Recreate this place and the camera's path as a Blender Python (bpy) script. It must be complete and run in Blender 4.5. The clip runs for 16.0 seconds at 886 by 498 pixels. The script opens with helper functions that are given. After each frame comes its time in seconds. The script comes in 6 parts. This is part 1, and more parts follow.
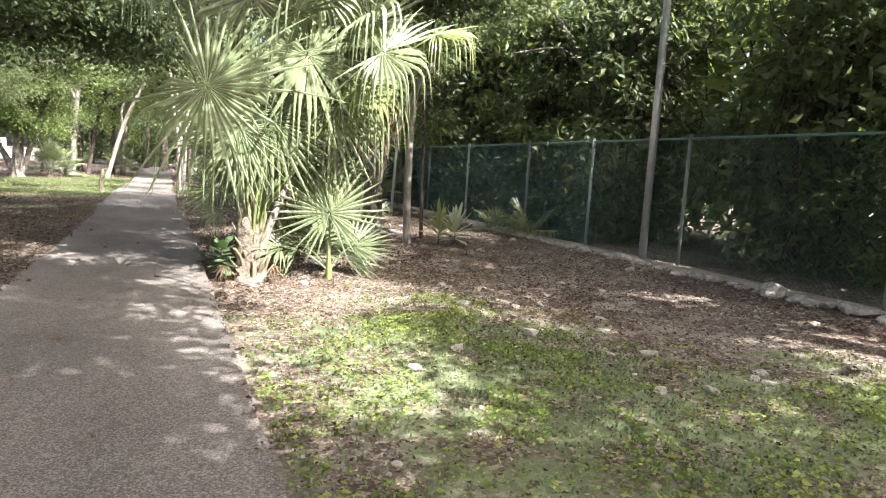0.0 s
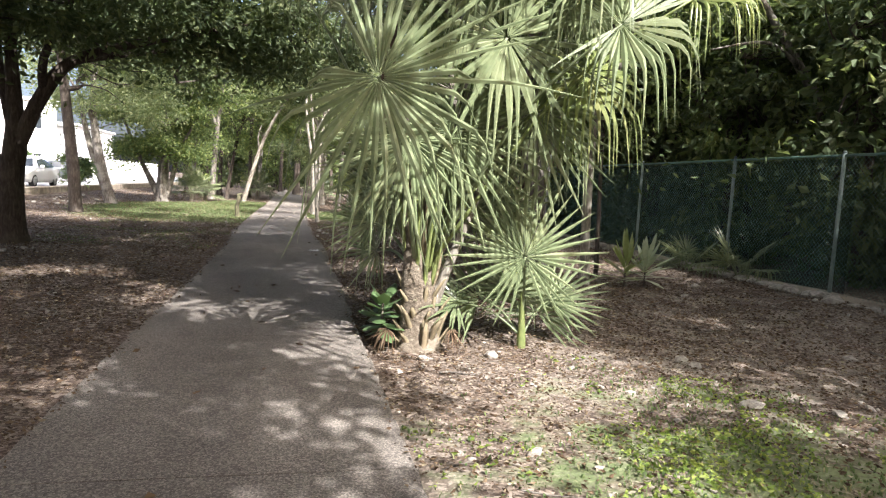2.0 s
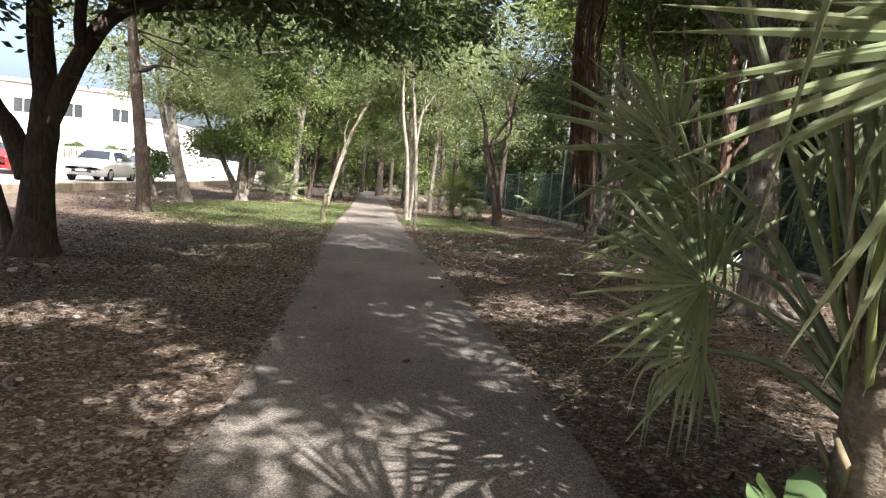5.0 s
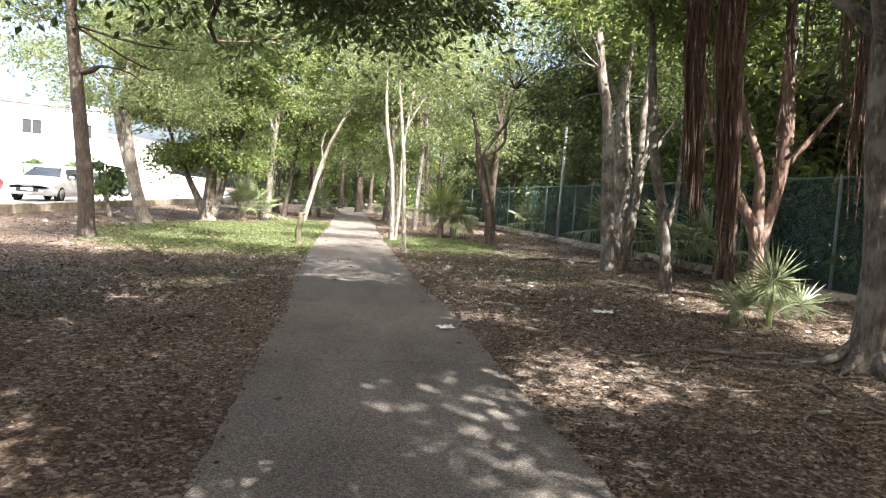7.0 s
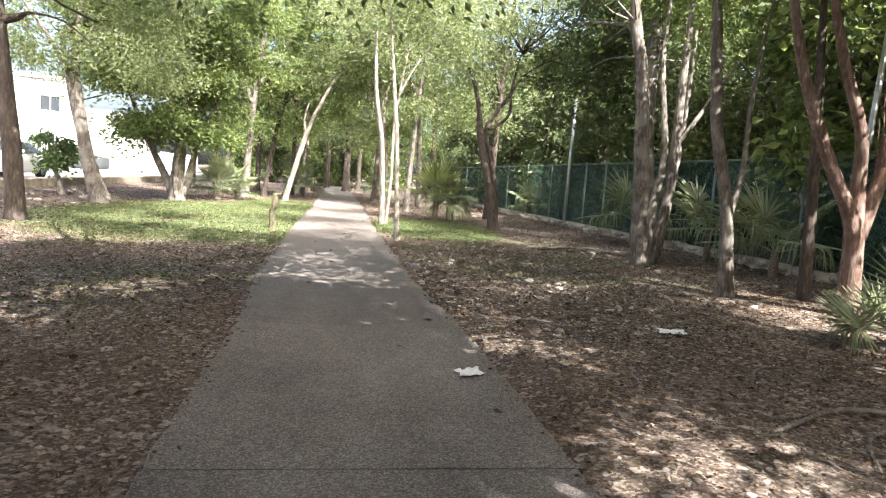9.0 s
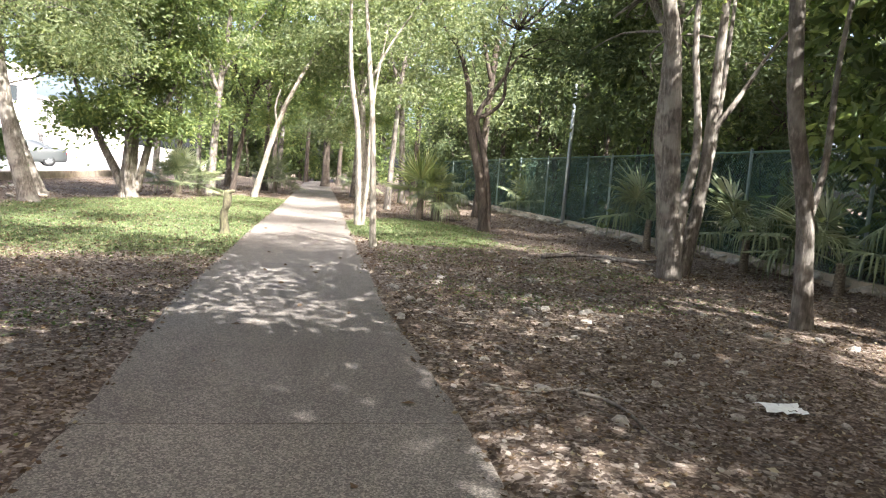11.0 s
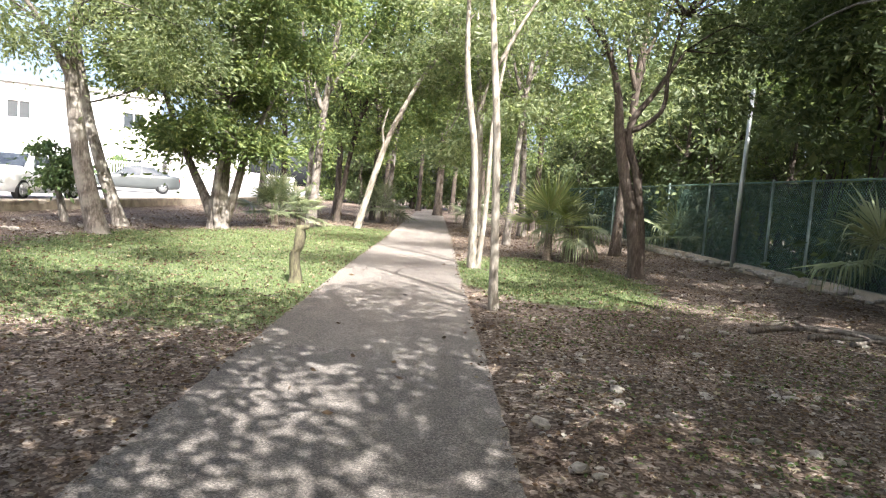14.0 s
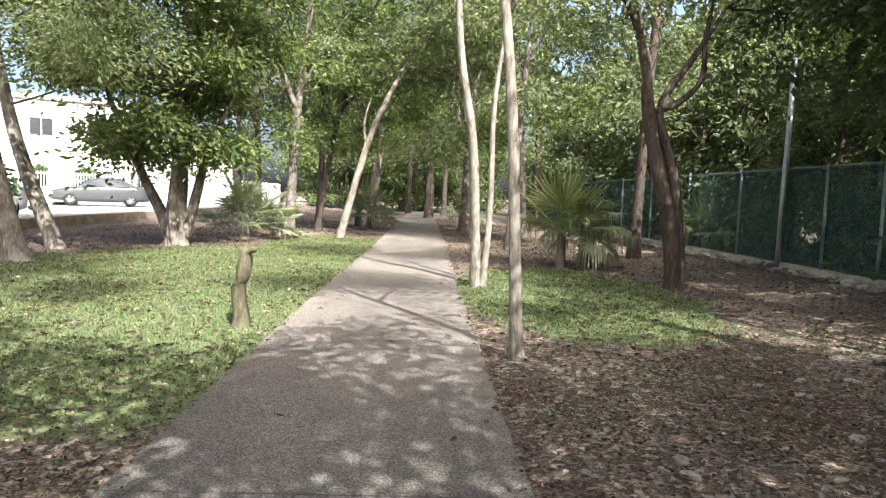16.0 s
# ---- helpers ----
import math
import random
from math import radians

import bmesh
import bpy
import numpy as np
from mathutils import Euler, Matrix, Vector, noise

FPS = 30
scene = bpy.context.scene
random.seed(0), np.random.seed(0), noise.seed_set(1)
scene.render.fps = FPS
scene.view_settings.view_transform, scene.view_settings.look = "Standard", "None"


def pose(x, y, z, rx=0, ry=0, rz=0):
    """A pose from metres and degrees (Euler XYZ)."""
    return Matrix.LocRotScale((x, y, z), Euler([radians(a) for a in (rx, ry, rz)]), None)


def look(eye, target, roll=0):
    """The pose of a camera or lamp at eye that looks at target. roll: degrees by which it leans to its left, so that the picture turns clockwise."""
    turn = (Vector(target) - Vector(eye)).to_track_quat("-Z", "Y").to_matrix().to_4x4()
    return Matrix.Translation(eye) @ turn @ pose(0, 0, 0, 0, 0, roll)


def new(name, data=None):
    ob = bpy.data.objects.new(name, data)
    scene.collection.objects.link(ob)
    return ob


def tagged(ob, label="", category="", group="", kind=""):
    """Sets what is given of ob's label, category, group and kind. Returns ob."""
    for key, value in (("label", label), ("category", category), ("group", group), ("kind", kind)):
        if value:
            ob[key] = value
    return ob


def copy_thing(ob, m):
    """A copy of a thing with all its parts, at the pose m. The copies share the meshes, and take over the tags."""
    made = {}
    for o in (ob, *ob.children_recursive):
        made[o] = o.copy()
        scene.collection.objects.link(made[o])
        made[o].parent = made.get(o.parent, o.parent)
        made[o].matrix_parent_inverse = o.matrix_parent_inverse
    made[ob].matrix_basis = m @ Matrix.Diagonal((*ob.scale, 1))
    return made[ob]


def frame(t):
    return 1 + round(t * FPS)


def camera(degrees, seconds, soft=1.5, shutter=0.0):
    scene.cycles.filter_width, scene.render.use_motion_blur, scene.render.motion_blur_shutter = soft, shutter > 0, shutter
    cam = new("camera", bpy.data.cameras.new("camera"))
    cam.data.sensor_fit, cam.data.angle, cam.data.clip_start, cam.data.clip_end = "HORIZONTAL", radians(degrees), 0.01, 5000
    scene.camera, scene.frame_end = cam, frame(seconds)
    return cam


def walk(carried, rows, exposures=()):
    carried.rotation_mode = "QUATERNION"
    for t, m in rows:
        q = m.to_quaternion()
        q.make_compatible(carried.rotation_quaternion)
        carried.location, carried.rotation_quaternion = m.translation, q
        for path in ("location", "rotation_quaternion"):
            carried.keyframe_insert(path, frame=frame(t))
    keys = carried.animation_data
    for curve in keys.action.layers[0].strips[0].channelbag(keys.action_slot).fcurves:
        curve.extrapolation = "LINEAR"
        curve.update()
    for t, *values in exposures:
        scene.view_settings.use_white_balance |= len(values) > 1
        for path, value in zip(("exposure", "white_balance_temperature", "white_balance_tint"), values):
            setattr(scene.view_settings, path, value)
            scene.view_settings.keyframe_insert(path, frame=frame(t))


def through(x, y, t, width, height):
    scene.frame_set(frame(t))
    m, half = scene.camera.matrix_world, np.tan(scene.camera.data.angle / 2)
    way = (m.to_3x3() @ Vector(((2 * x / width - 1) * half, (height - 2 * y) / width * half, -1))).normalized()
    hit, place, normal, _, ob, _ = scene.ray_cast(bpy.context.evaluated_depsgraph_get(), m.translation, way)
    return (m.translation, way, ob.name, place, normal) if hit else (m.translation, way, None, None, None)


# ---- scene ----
cam = camera(68.1, 16.0, 1.2)
METRES, EYE, TILT, LEAN, TURN = 21.1, 1.5, 0.0, 0.0, -23.37
ROWS = [
    (0.0, 0.0, 0.0, 0.0, 0.43, -6.67, -3.65),
    (0.5, -0.014, 0.0295, -0.0008, 1.79, -6.73, -4.02),
    (1.0, -0.0289, 0.0578, -0.0002, 7.36, -7.57, -4.92),
    (1.5, -0.0423, 0.0865, -0.0002, 9.63, -6.44, -4.3),
    (2.0, -0.0575, 0.1153, -0.0003, 10.6, -5.45, -3.24),
    (2.5, -0.0746, 0.1438, -0.0009, 11.1, -3.34, -3.02),
    (3.0, -0.0918, 0.1734, -0.0019, 12.58, -3.76, -2.62),
    (3.5, -0.1084, 0.2035, -0.0034, 13.71, -3.36, -3.27),
    (4.0, -0.1273, 0.232, -0.0039, 16.66, -5.65, -4.33),
    (6.5, -0.2036, 0.3669, -0.0044, 17.12, -5.11, -4.45),
    (7.0, -0.2138, 0.394, -0.0039, 15.13, -4.25, -3.68),
    (7.5, -0.2244, 0.4233, -0.005, 13.84, -3.28, -4.05),
    (8.0, -0.2362, 0.4517, -0.0055, 13.69, -4.13, -3.43),
    (8.5, -0.2472, 0.4809, -0.0057, 13.58, -4.84, -3.7),
    (9.0, -0.2571, 0.5093, -0.0057, 14.14, -5.94, -4.07),
    (9.5, -0.2662, 0.5381, -0.0056, 13.73, -6.25, -4.5),
    (10.0, -0.2746, 0.567, -0.0055, 13.22, -6.56, -5.21),
    (12.5, -0.3119, 0.7097, -0.0051, 13.01, -5.91, -0.91),
    (13.0, -0.3251, 0.7383, -0.0052, 16.03, -5.76, -2.12),
    (13.5, -0.3383, 0.7669, -0.0044, 19.27, -5.12, -3.54),
    (14.0, -0.3517, 0.796, -0.0048, 22.68, -4.63, -4.27),
    (14.5, -0.3645, 0.8251, -0.0055, 23.22, -5.18, -4.16),
    (15.0, -0.3782, 0.8532, -0.0057, 24.18, -6.99, -3.36),
    (15.5, -0.39, 0.882, -0.005, 23.6, -6.36, -3.13),
    (16.0, -0.4017, 0.9092, -0.0032, 21.82, -4.57, -1.98),
]
walk(cam, [(t, pose(0, 0, EYE, TILT, LEAN, TURN) @ pose(METRES * x, METRES * y, METRES * z, 90 + pitch, roll, yaw)) for t, x, y, z, yaw, pitch, roll in ROWS],
     [(0.0, 2.6, 6100, 12), (0.7, 2.2, 6150, 12), (1.5, 1.98, 6150, 12), (4.0, 1.8, 6350, 12), (7.0, 2.44, 6350, 11), (10.0, 2.63, 6280, 11), (12.5, 2.58, 6200, 11), (14.0, 2.3, 6200, 11), (16.0, 1.93, 6200, 10)])

# ---- light ----
SUN_AZ, SUN_EL = radians(155), radians(46)   # azimuth clockwise from +Y (where the path leads)
world = bpy.data.worlds.new("world")
scene.world = world
world.use_nodes = True
wn = world.node_tree.nodes
sky = wn.new("ShaderNodeTexSky")
sky.sky_type, sky.sun_disc = "NISHITA", False
sky.sun_elevation, sky.sun_rotation = SUN_EL, SUN_AZ
sky.dust_density, sky.air_density, sky.ozone_density = 7.0, 0.7, 0.4
wn["Background"].inputs[1].default_value = 0.15
world.node_tree.links.new(sky.outputs[0], wn["Background"].inputs[0])
sun = new("sun", bpy.data.lights.new("sun", "SUN"))
sun.data.energy, sun.data.angle, sun.data.color = 5.0, radians(0.53), (1.0, 0.965, 0.91)
sun_from = Vector((math.sin(SUN_AZ) * math.cos(SUN_EL), math.cos(SUN_AZ) * math.cos(SUN_EL), math.sin(SUN_EL)))
sun.matrix_world = look(sun_from * 60, (0, 0, 0))


# ---- materials ----
def mat_base(name, rough=0.9, spec=0.3, metal=0.0):
    m = bpy.data.materials.new(name)
    m.use_nodes = True
    nt = m.node_tree
    b = nt.nodes["Principled BSDF"]
    b.inputs["Roughness"].default_value = rough
    b.inputs["Specular IOR Level"].default_value = spec
    b.inputs["Metallic"].default_value = metal
    return m, nt, b


def node(nt, kind, **inputs):
    n = nt.nodes.new(kind)
    for k, v in inputs.items():
        n.inputs[k.replace("_", " ")].default_value = v
    return n


def ramp(nt, fac, stops, mode="LINEAR"):
    r = nt.nodes.new("ShaderNodeValToRGB")
    r.color_ramp.interpolation = mode
    els = r.color_ramp.elements
    while len(els) < len(stops):
        els.new(0.5)
    for e, (p, c) in zip(els, stops):
        e.position, e.color = p, (*c, 1)
    nt.links.new(fac, r.inputs[0])
    return r.outputs[0]


def coords(nt, scale=(1, 1, 1), kind="Object"):
    tc = nt.nodes.new("ShaderNodeTexCoord")
    mp = nt.nodes.new("ShaderNodeMapping")
    mp.inputs["Scale"].default_value = scale
    nt.links.new(tc.outputs[kind], mp.inputs[0])
    return mp.outputs[0]


def noise_of(nt, vec, scale, detail=4.0, rough=0.55, out=0):
    n = node(nt, "ShaderNodeTexNoise", Scale=scale, Detail=detail, Roughness=rough)
    nt.links.new(vec, n.inputs["Vector"])
    return n.outputs[out]


def mix(nt, fac, a, b, blend="MIX"):
    m = nt.nodes.new("ShaderNodeMix")
    m.data_type, m.blend_type = "RGBA", blend
    for sock, v in ((m.inputs[0], fac), (m.inputs[6], a), (m.inputs[7], b)):
        if isinstance(v, (int, float)):
            sock.default_value = v
        elif isinstance(v, tuple):
            sock.default_value = (*v, 1)
        else:
            nt.links.new(v, sock)
    return m.outputs[2]


def calc(nt, op, a, b=0.0, clamp=False):
    m = nt.nodes.new("ShaderNodeMath")
    m.operation, m.use_clamp = op, clamp
    for sock, v in ((m.inputs[0], a), (m.inputs[1], b)):
        if isinstance(v, (int, float)):
            sock.default_value = v
        else:
            nt.links.new(v, sock)
    return m.outputs[0]


def bump(nt, bsdf, height, strength=0.5, dist=0.02):
    b = node(nt, "ShaderNodeBump", Strength=strength, Distance=dist)
    nt.links.new(height, b.inputs["Height"])
    nt.links.new(b.outputs[0], bsdf.inputs["Normal"])
    return b


def mat_leaf(name, stops, through=0.45, rough=0.5, gloss=0.35, streak=0.0):
    """Leaf: a thin glossy sheet that lets light through; each leaf has its own green."""
    m, nt, b = mat_base(name, rough, gloss)
    geo = nt.nodes.new("ShaderNodeNewGeometry")
    col = ramp(nt, geo.outputs["Random Per Island"], stops)
    vec = coords(nt)
    col = mix(nt, 0.35, col, ramp(nt, noise_of(nt, vec, 0.7, 2), [(0.3, (0.5, 0.6, 0.35)), (0.7, (1.25, 1.2, 1.0))]), "MULTIPLY")
    if streak:
        col = mix(nt, streak, col, ramp(nt, noise_of(nt, vec, 14, 3), [(0.35, (0.55, 0.6, 0.4)), (0.7, (1.3, 1.25, 1.1))]), "MULTIPLY")
    nt.links.new(col, b.inputs["Base Color"])
    tr = nt.nodes.new("ShaderNodeBsdfTranslucent")
    nt.links.new(mix(nt, 1.0, col, (1.3, 1.28, 0.85), "MULTIPLY"), tr.inputs[0])
    mx = nt.nodes.new("ShaderNodeMixShader")
    mx.inputs[0].default_value = through
    nt.links.new(b.outputs[0], mx.inputs[1])
    nt.links.new(tr.outputs[0], mx.inputs[2])
    nt.links.new(mx.outputs[0], nt.nodes["Material Output"].inputs[0])
    return m


def mat_bark(name, dark, mid, light, blotch=0.5, grain=(1, 1, 0.25)):
    m, nt, b = mat_base(name, 0.92, 0.2)
    vec = coords(nt, grain)
    fine = noise_of(nt, vec, 26, 6, 0.65)
    big = noise_of(nt, coords(nt), 2.6, 3)
    col = ramp(nt, fine, [(0.3, dark), (0.52, mid), (0.72, light)])
    lich = ramp(nt, big, [(0.48, (0, 0, 0)), (0.62, (1, 1, 1))])
    col = mix(nt, calc(nt, "MULTIPLY", lich, blotch), col, light)
    nt.links.new(col, b.inputs["Base Color"])
    bump(nt, b, fine, 0.7, 0.03)
    return m


def mat_plain(name, col, rough=0.6, spec=0.4, metal=0.0, vary=0.25, scale=6.0, bumps=0.15, dist=0.006):
    """Paint, metal or plaster with soft stains and a fine grain."""
    m, nt, b = mat_base(name, rough, spec, metal)
    vec = coords(nt)
    n1, n2 = noise_of(nt, vec, scale, 4), noise_of(nt, vec, scale * 14, 3)
    lo, hi = tuple(c * (1 - vary) for c in col), tuple(min(1, c * (1 + vary * 0.5)) for c in col)
    c1 = ramp(nt, n1, [(0.3, lo), (0.65, hi)])
    c1 = mix(nt, 0.3, c1, ramp(nt, n2, [(0.3, lo), (0.7, hi)]))
    nt.links.new(c1, b.inputs["Base Color"])
    bump(nt, b, n2, bumps, dist)
    return m


LEAF_BROAD = mat_leaf("leaf broad", [(0.0, (0.08, 0.112, 0.046)), (0.5, (0.128, 0.172, 0.07)), (0.85, (0.19, 0.23, 0.09)), (1.0, (0.26, 0.29, 0.12))], 0.54, 0.55, 0.3)
LEAF_FEATHER = mat_leaf("leaf feather", [(0.0, (0.115, 0.146, 0.08)), (0.6, (0.18, 0.214, 0.122)), (1.0, (0.26, 0.29, 0.17))], 0.62, 0.5, 0.4)
LEAF_DARK = mat_leaf("leaf dark", [(0.0, (0.058, 0.08, 0.04)), (0.6, (0.088, 0.116, 0.058)), (1.0, (0.145, 0.165, 0.08))], 0.5, 0.55, 0.3)
LEAF_FERN = mat_leaf("leaf undergrowth", [(0.0, (0.05, 0.085, 0.036)), (0.7, (0.09, 0.135, 0.055)), (1.0, (0.15, 0.19, 0.075))], 0.4)
PALM_LEAF = mat_leaf("palm leaf", [(0.0, (0.13, 0.158, 0.092)), (0.6, (0.175, 0.205, 0.124)), (0.94, (0.23, 0.255, 0.16)), (1.0, (0.29, 0.265, 0.165))], 0.24, 0.36, 0.45, 0.3)
PALM_PALE = mat_leaf("palm leaf yellow green", [(0.0, (0.17, 0.21, 0.08)), (0.7, (0.23, 0.265, 0.11)), (1.0, (0.33, 0.32, 0.16))], 0.33, 0.42, 0.5, 0.3)
AGAVE_LEAF = mat_leaf("grey green leaf", [(0.0, (0.25, 0.3, 0.22)), (1.0, (0.42, 0.46, 0.36))], 0.15, 0.45, 0.4, 0.3)
GLOSSY_LEAF = mat_leaf("glossy leaf", [(0.0, (0.065, 0.112, 0.048)), (1.0, (0.115, 0.17, 0.08))], 0.3, 0.35, 0.5)
GRASS = mat_leaf("grass", [(0.0, (0.062, 0.09, 0.038)), (0.5, (0.094, 0.132, 0.055)), (0.88, (0.145, 0.175, 0.08)), (1.0, (0.3, 0.265, 0.17))], 0.32, 0.7, 0.15)
DRY_LEAF = mat_leaf("dry leaves", [(0.0, (0.04, 0.024, 0.016)), (0.45, (0.088, 0.056, 0.036)), (0.86, (0.145, 0.102, 0.07)), (1.0, (0.36, 0.31, 0.235))], 0.12, 0.8, 0.15)
PALM_HUSK = mat_leaf("dry palm husk", [(0.0, (0.1, 0.074, 0.052)), (0.6, (0.2, 0.16, 0.12)), (1.0, (0.34, 0.29, 0.22))], 0.1, 0.8, 0.2, 0.5)
BARK_GREY = mat_bark("grey brown bark", (0.042, 0.036, 0.03), (0.11, 0.094, 0.078), (0.25, 0.228, 0.195), 0.6)
BARK_DARK = mat_bark("dark bark", (0.025, 0.02, 0.015), (0.055, 0.043, 0.034), (0.11, 0.09, 0.072), 0.3)
BARK_PALE = mat_bark("pale bark", (0.085, 0.072, 0.056), (0.17, 0.15, 0.12), (0.31, 0.285, 0.24), 0.45)
BARK_RED = mat_bark("reddish peeling bark", (0.065, 0.04, 0.03), (0.125, 0.08, 0.062), (0.25, 0.185, 0.15), 0.4)
BARK_PALM = mat_bark("palm trunk fibre", (0.055, 0.042, 0.03), (0.13, 0.105, 0.078), (0.27, 0.23, 0.175), 0.4, (1, 1, 1.6))
BARK_MOSS = mat_bark("mossy dead wood", (0.03, 0.028, 0.018), (0.075, 0.065, 0.04), (0.13, 0.13, 0.07), 0.5)
ROOT = mat_bark("aerial root", (0.045, 0.028, 0.02), (0.105, 0.066, 0.048), (0.24, 0.175, 0.135), 0.25)
STONE = mat_plain("pale limestone", (0.34, 0.31, 0.265), 0.9, 0.2, 0, 0.55, 5, 0.6, 0.02)
STONE_WALL = mat_plain("stained rubble wall", (0.32, 0.27, 0.21), 0.95, 0.2, 0, 0.5, 3, 0.6, 0.02)
GALV = mat_plain("galvanised tube", (0.4, 0.42, 0.41), 0.45, 0.5, 0.7, 0.3, 9)
POST = mat_plain("weathered green grey tube", (0.2, 0.24, 0.22), 0.6, 0.4, 0.3, 0.35, 7)
WIRE = mat_plain("green coated wire", (0.09, 0.16, 0.13), 0.5, 0.4, 0.2, 0.2, 4, 0.0)
WHITE = mat_plain("white plaster", (0.8, 0.79, 0.76), 0.85, 0.3, 0, 0.1, 1.2)
ROOF = mat_plain("grey roof edge", (0.45, 0.44, 0.42), 0.8, 0.3, 0, 0.2, 2)
IRON = mat_plain("dark iron bars", (0.05, 0.045, 0.04), 0.5, 0.5, 0.4, 0.2)
IRON_WHITE = mat_plain("white painted iron", (0.75, 0.75, 0.73), 0.5, 0.5, 0, 0.1)
GLASS_DARK = mat_plain("window glass", (0.03, 0.035, 0.04), 0.06, 0.6, 0, 0.1, 2, 0.0)
CAR_WHITE = mat_plain("white car paint", (0.78, 0.78, 0.78), 0.25, 0.6, 0, 0.04, 2, 0.0)
CAR_DARK = mat_plain("dark grey car paint", (0.045, 0.05, 0.05), 0.35, 0.5, 0.0, 0.1, 2, 0.0)
CAR_RED = mat_plain("red car paint", (0.4, 0.03, 0.03), 0.25, 0.6, 0, 0.1, 2, 0.0)
RUBBER = mat_plain("tyre rubber", (0.02, 0.02, 0.02), 0.85, 0.2)
ALLOY = mat_plain("alloy", (0.5, 0.5, 0.5), 0.35, 0.5, 0.8)
LAMP_GLASS = mat_plain("lamp lens", (0.7, 0.7, 0.72), 0.1, 0.6, 0, 0.1, 3, 0.0)
LAMP_RED = mat_plain("red lamp lens", (0.35, 0.02, 0.02), 0.15, 0.6, 0, 0.1, 3, 0.0)
PAPER = mat_plain("weathered paper", (0.7, 0.7, 0.68), 0.8, 0.2, 0, 0.2, 30, 0.4)


def mat_cloth():
    """Green shade netting: a fine weave, part of it open."""
    m, nt, b = mat_base("green shade net", 0.7, 0.3)
    vec = coords(nt)
    col = ramp(nt, noise_of(nt, vec, 0.8, 4), [(0.3, (0.012, 0.034, 0.029)), (0.7, (0.026, 0.068, 0.058))])
    nt.links.new(col, b.inputs["Base Color"])
    tr = nt.nodes.new("ShaderNodeBsdfTransparent")
    mx = nt.nodes.new("ShaderNodeMixShader")
    fac = ramp(nt, noise_of(nt, vec, 1.1, 5), [(0.3, (0.45, 0.45, 0.45)), (0.7, (0.72, 0.72, 0.72))])
    nt.links.new(fac, mx.inputs[0])
    nt.links.new(tr.outputs[0], mx.inputs[1])
    nt.links.new(b.outputs[0], mx.inputs[2])
    nt.links.new(mx.outputs[0], nt.nodes["Material Output"].inputs[0])
    return m


def blob(nt, xyz, cx, cy, rx, ry):
    """1 inside an ellipse on the plan, falling off to 0 at its rim."""
    x = calc(nt, "DIVIDE", calc(nt, "SUBTRACT", xyz[0], cx), rx)
    y = calc(nt, "DIVIDE", calc(nt, "SUBTRACT", xyz[1], cy), ry)
    r2 = calc(nt, "ADD", calc(nt, "MULTIPLY", x, x), calc(nt, "MULTIPLY", y, y))
    return calc(nt, "SUBTRACT", 1.0, r2, True)


# grassy spots on the plan: centre and half axes
GRASS_SPOTS = [(2.4, 4.6, 2.6, 4.0), (2.6, 0.5, 3.6, 4.4), (4.6, 2.2, 3.0, 3.4), (-4.6, 31.5, 4.2, 8.5), (-2.9, 38.5, 2.2, 6.6), (-2.6, 27.6, 2.4, 3.6), (2.2, 31.4, 2.3, 4.4), (-2.6, 5.6, 0.9, 2.0)]
# how thick the green grows: thin and patchy near the start, close on the lawns
LAWN = [0.68, 0.66, 0.66, 1.5, 1.5, 1.3, 1.6, 0.8]


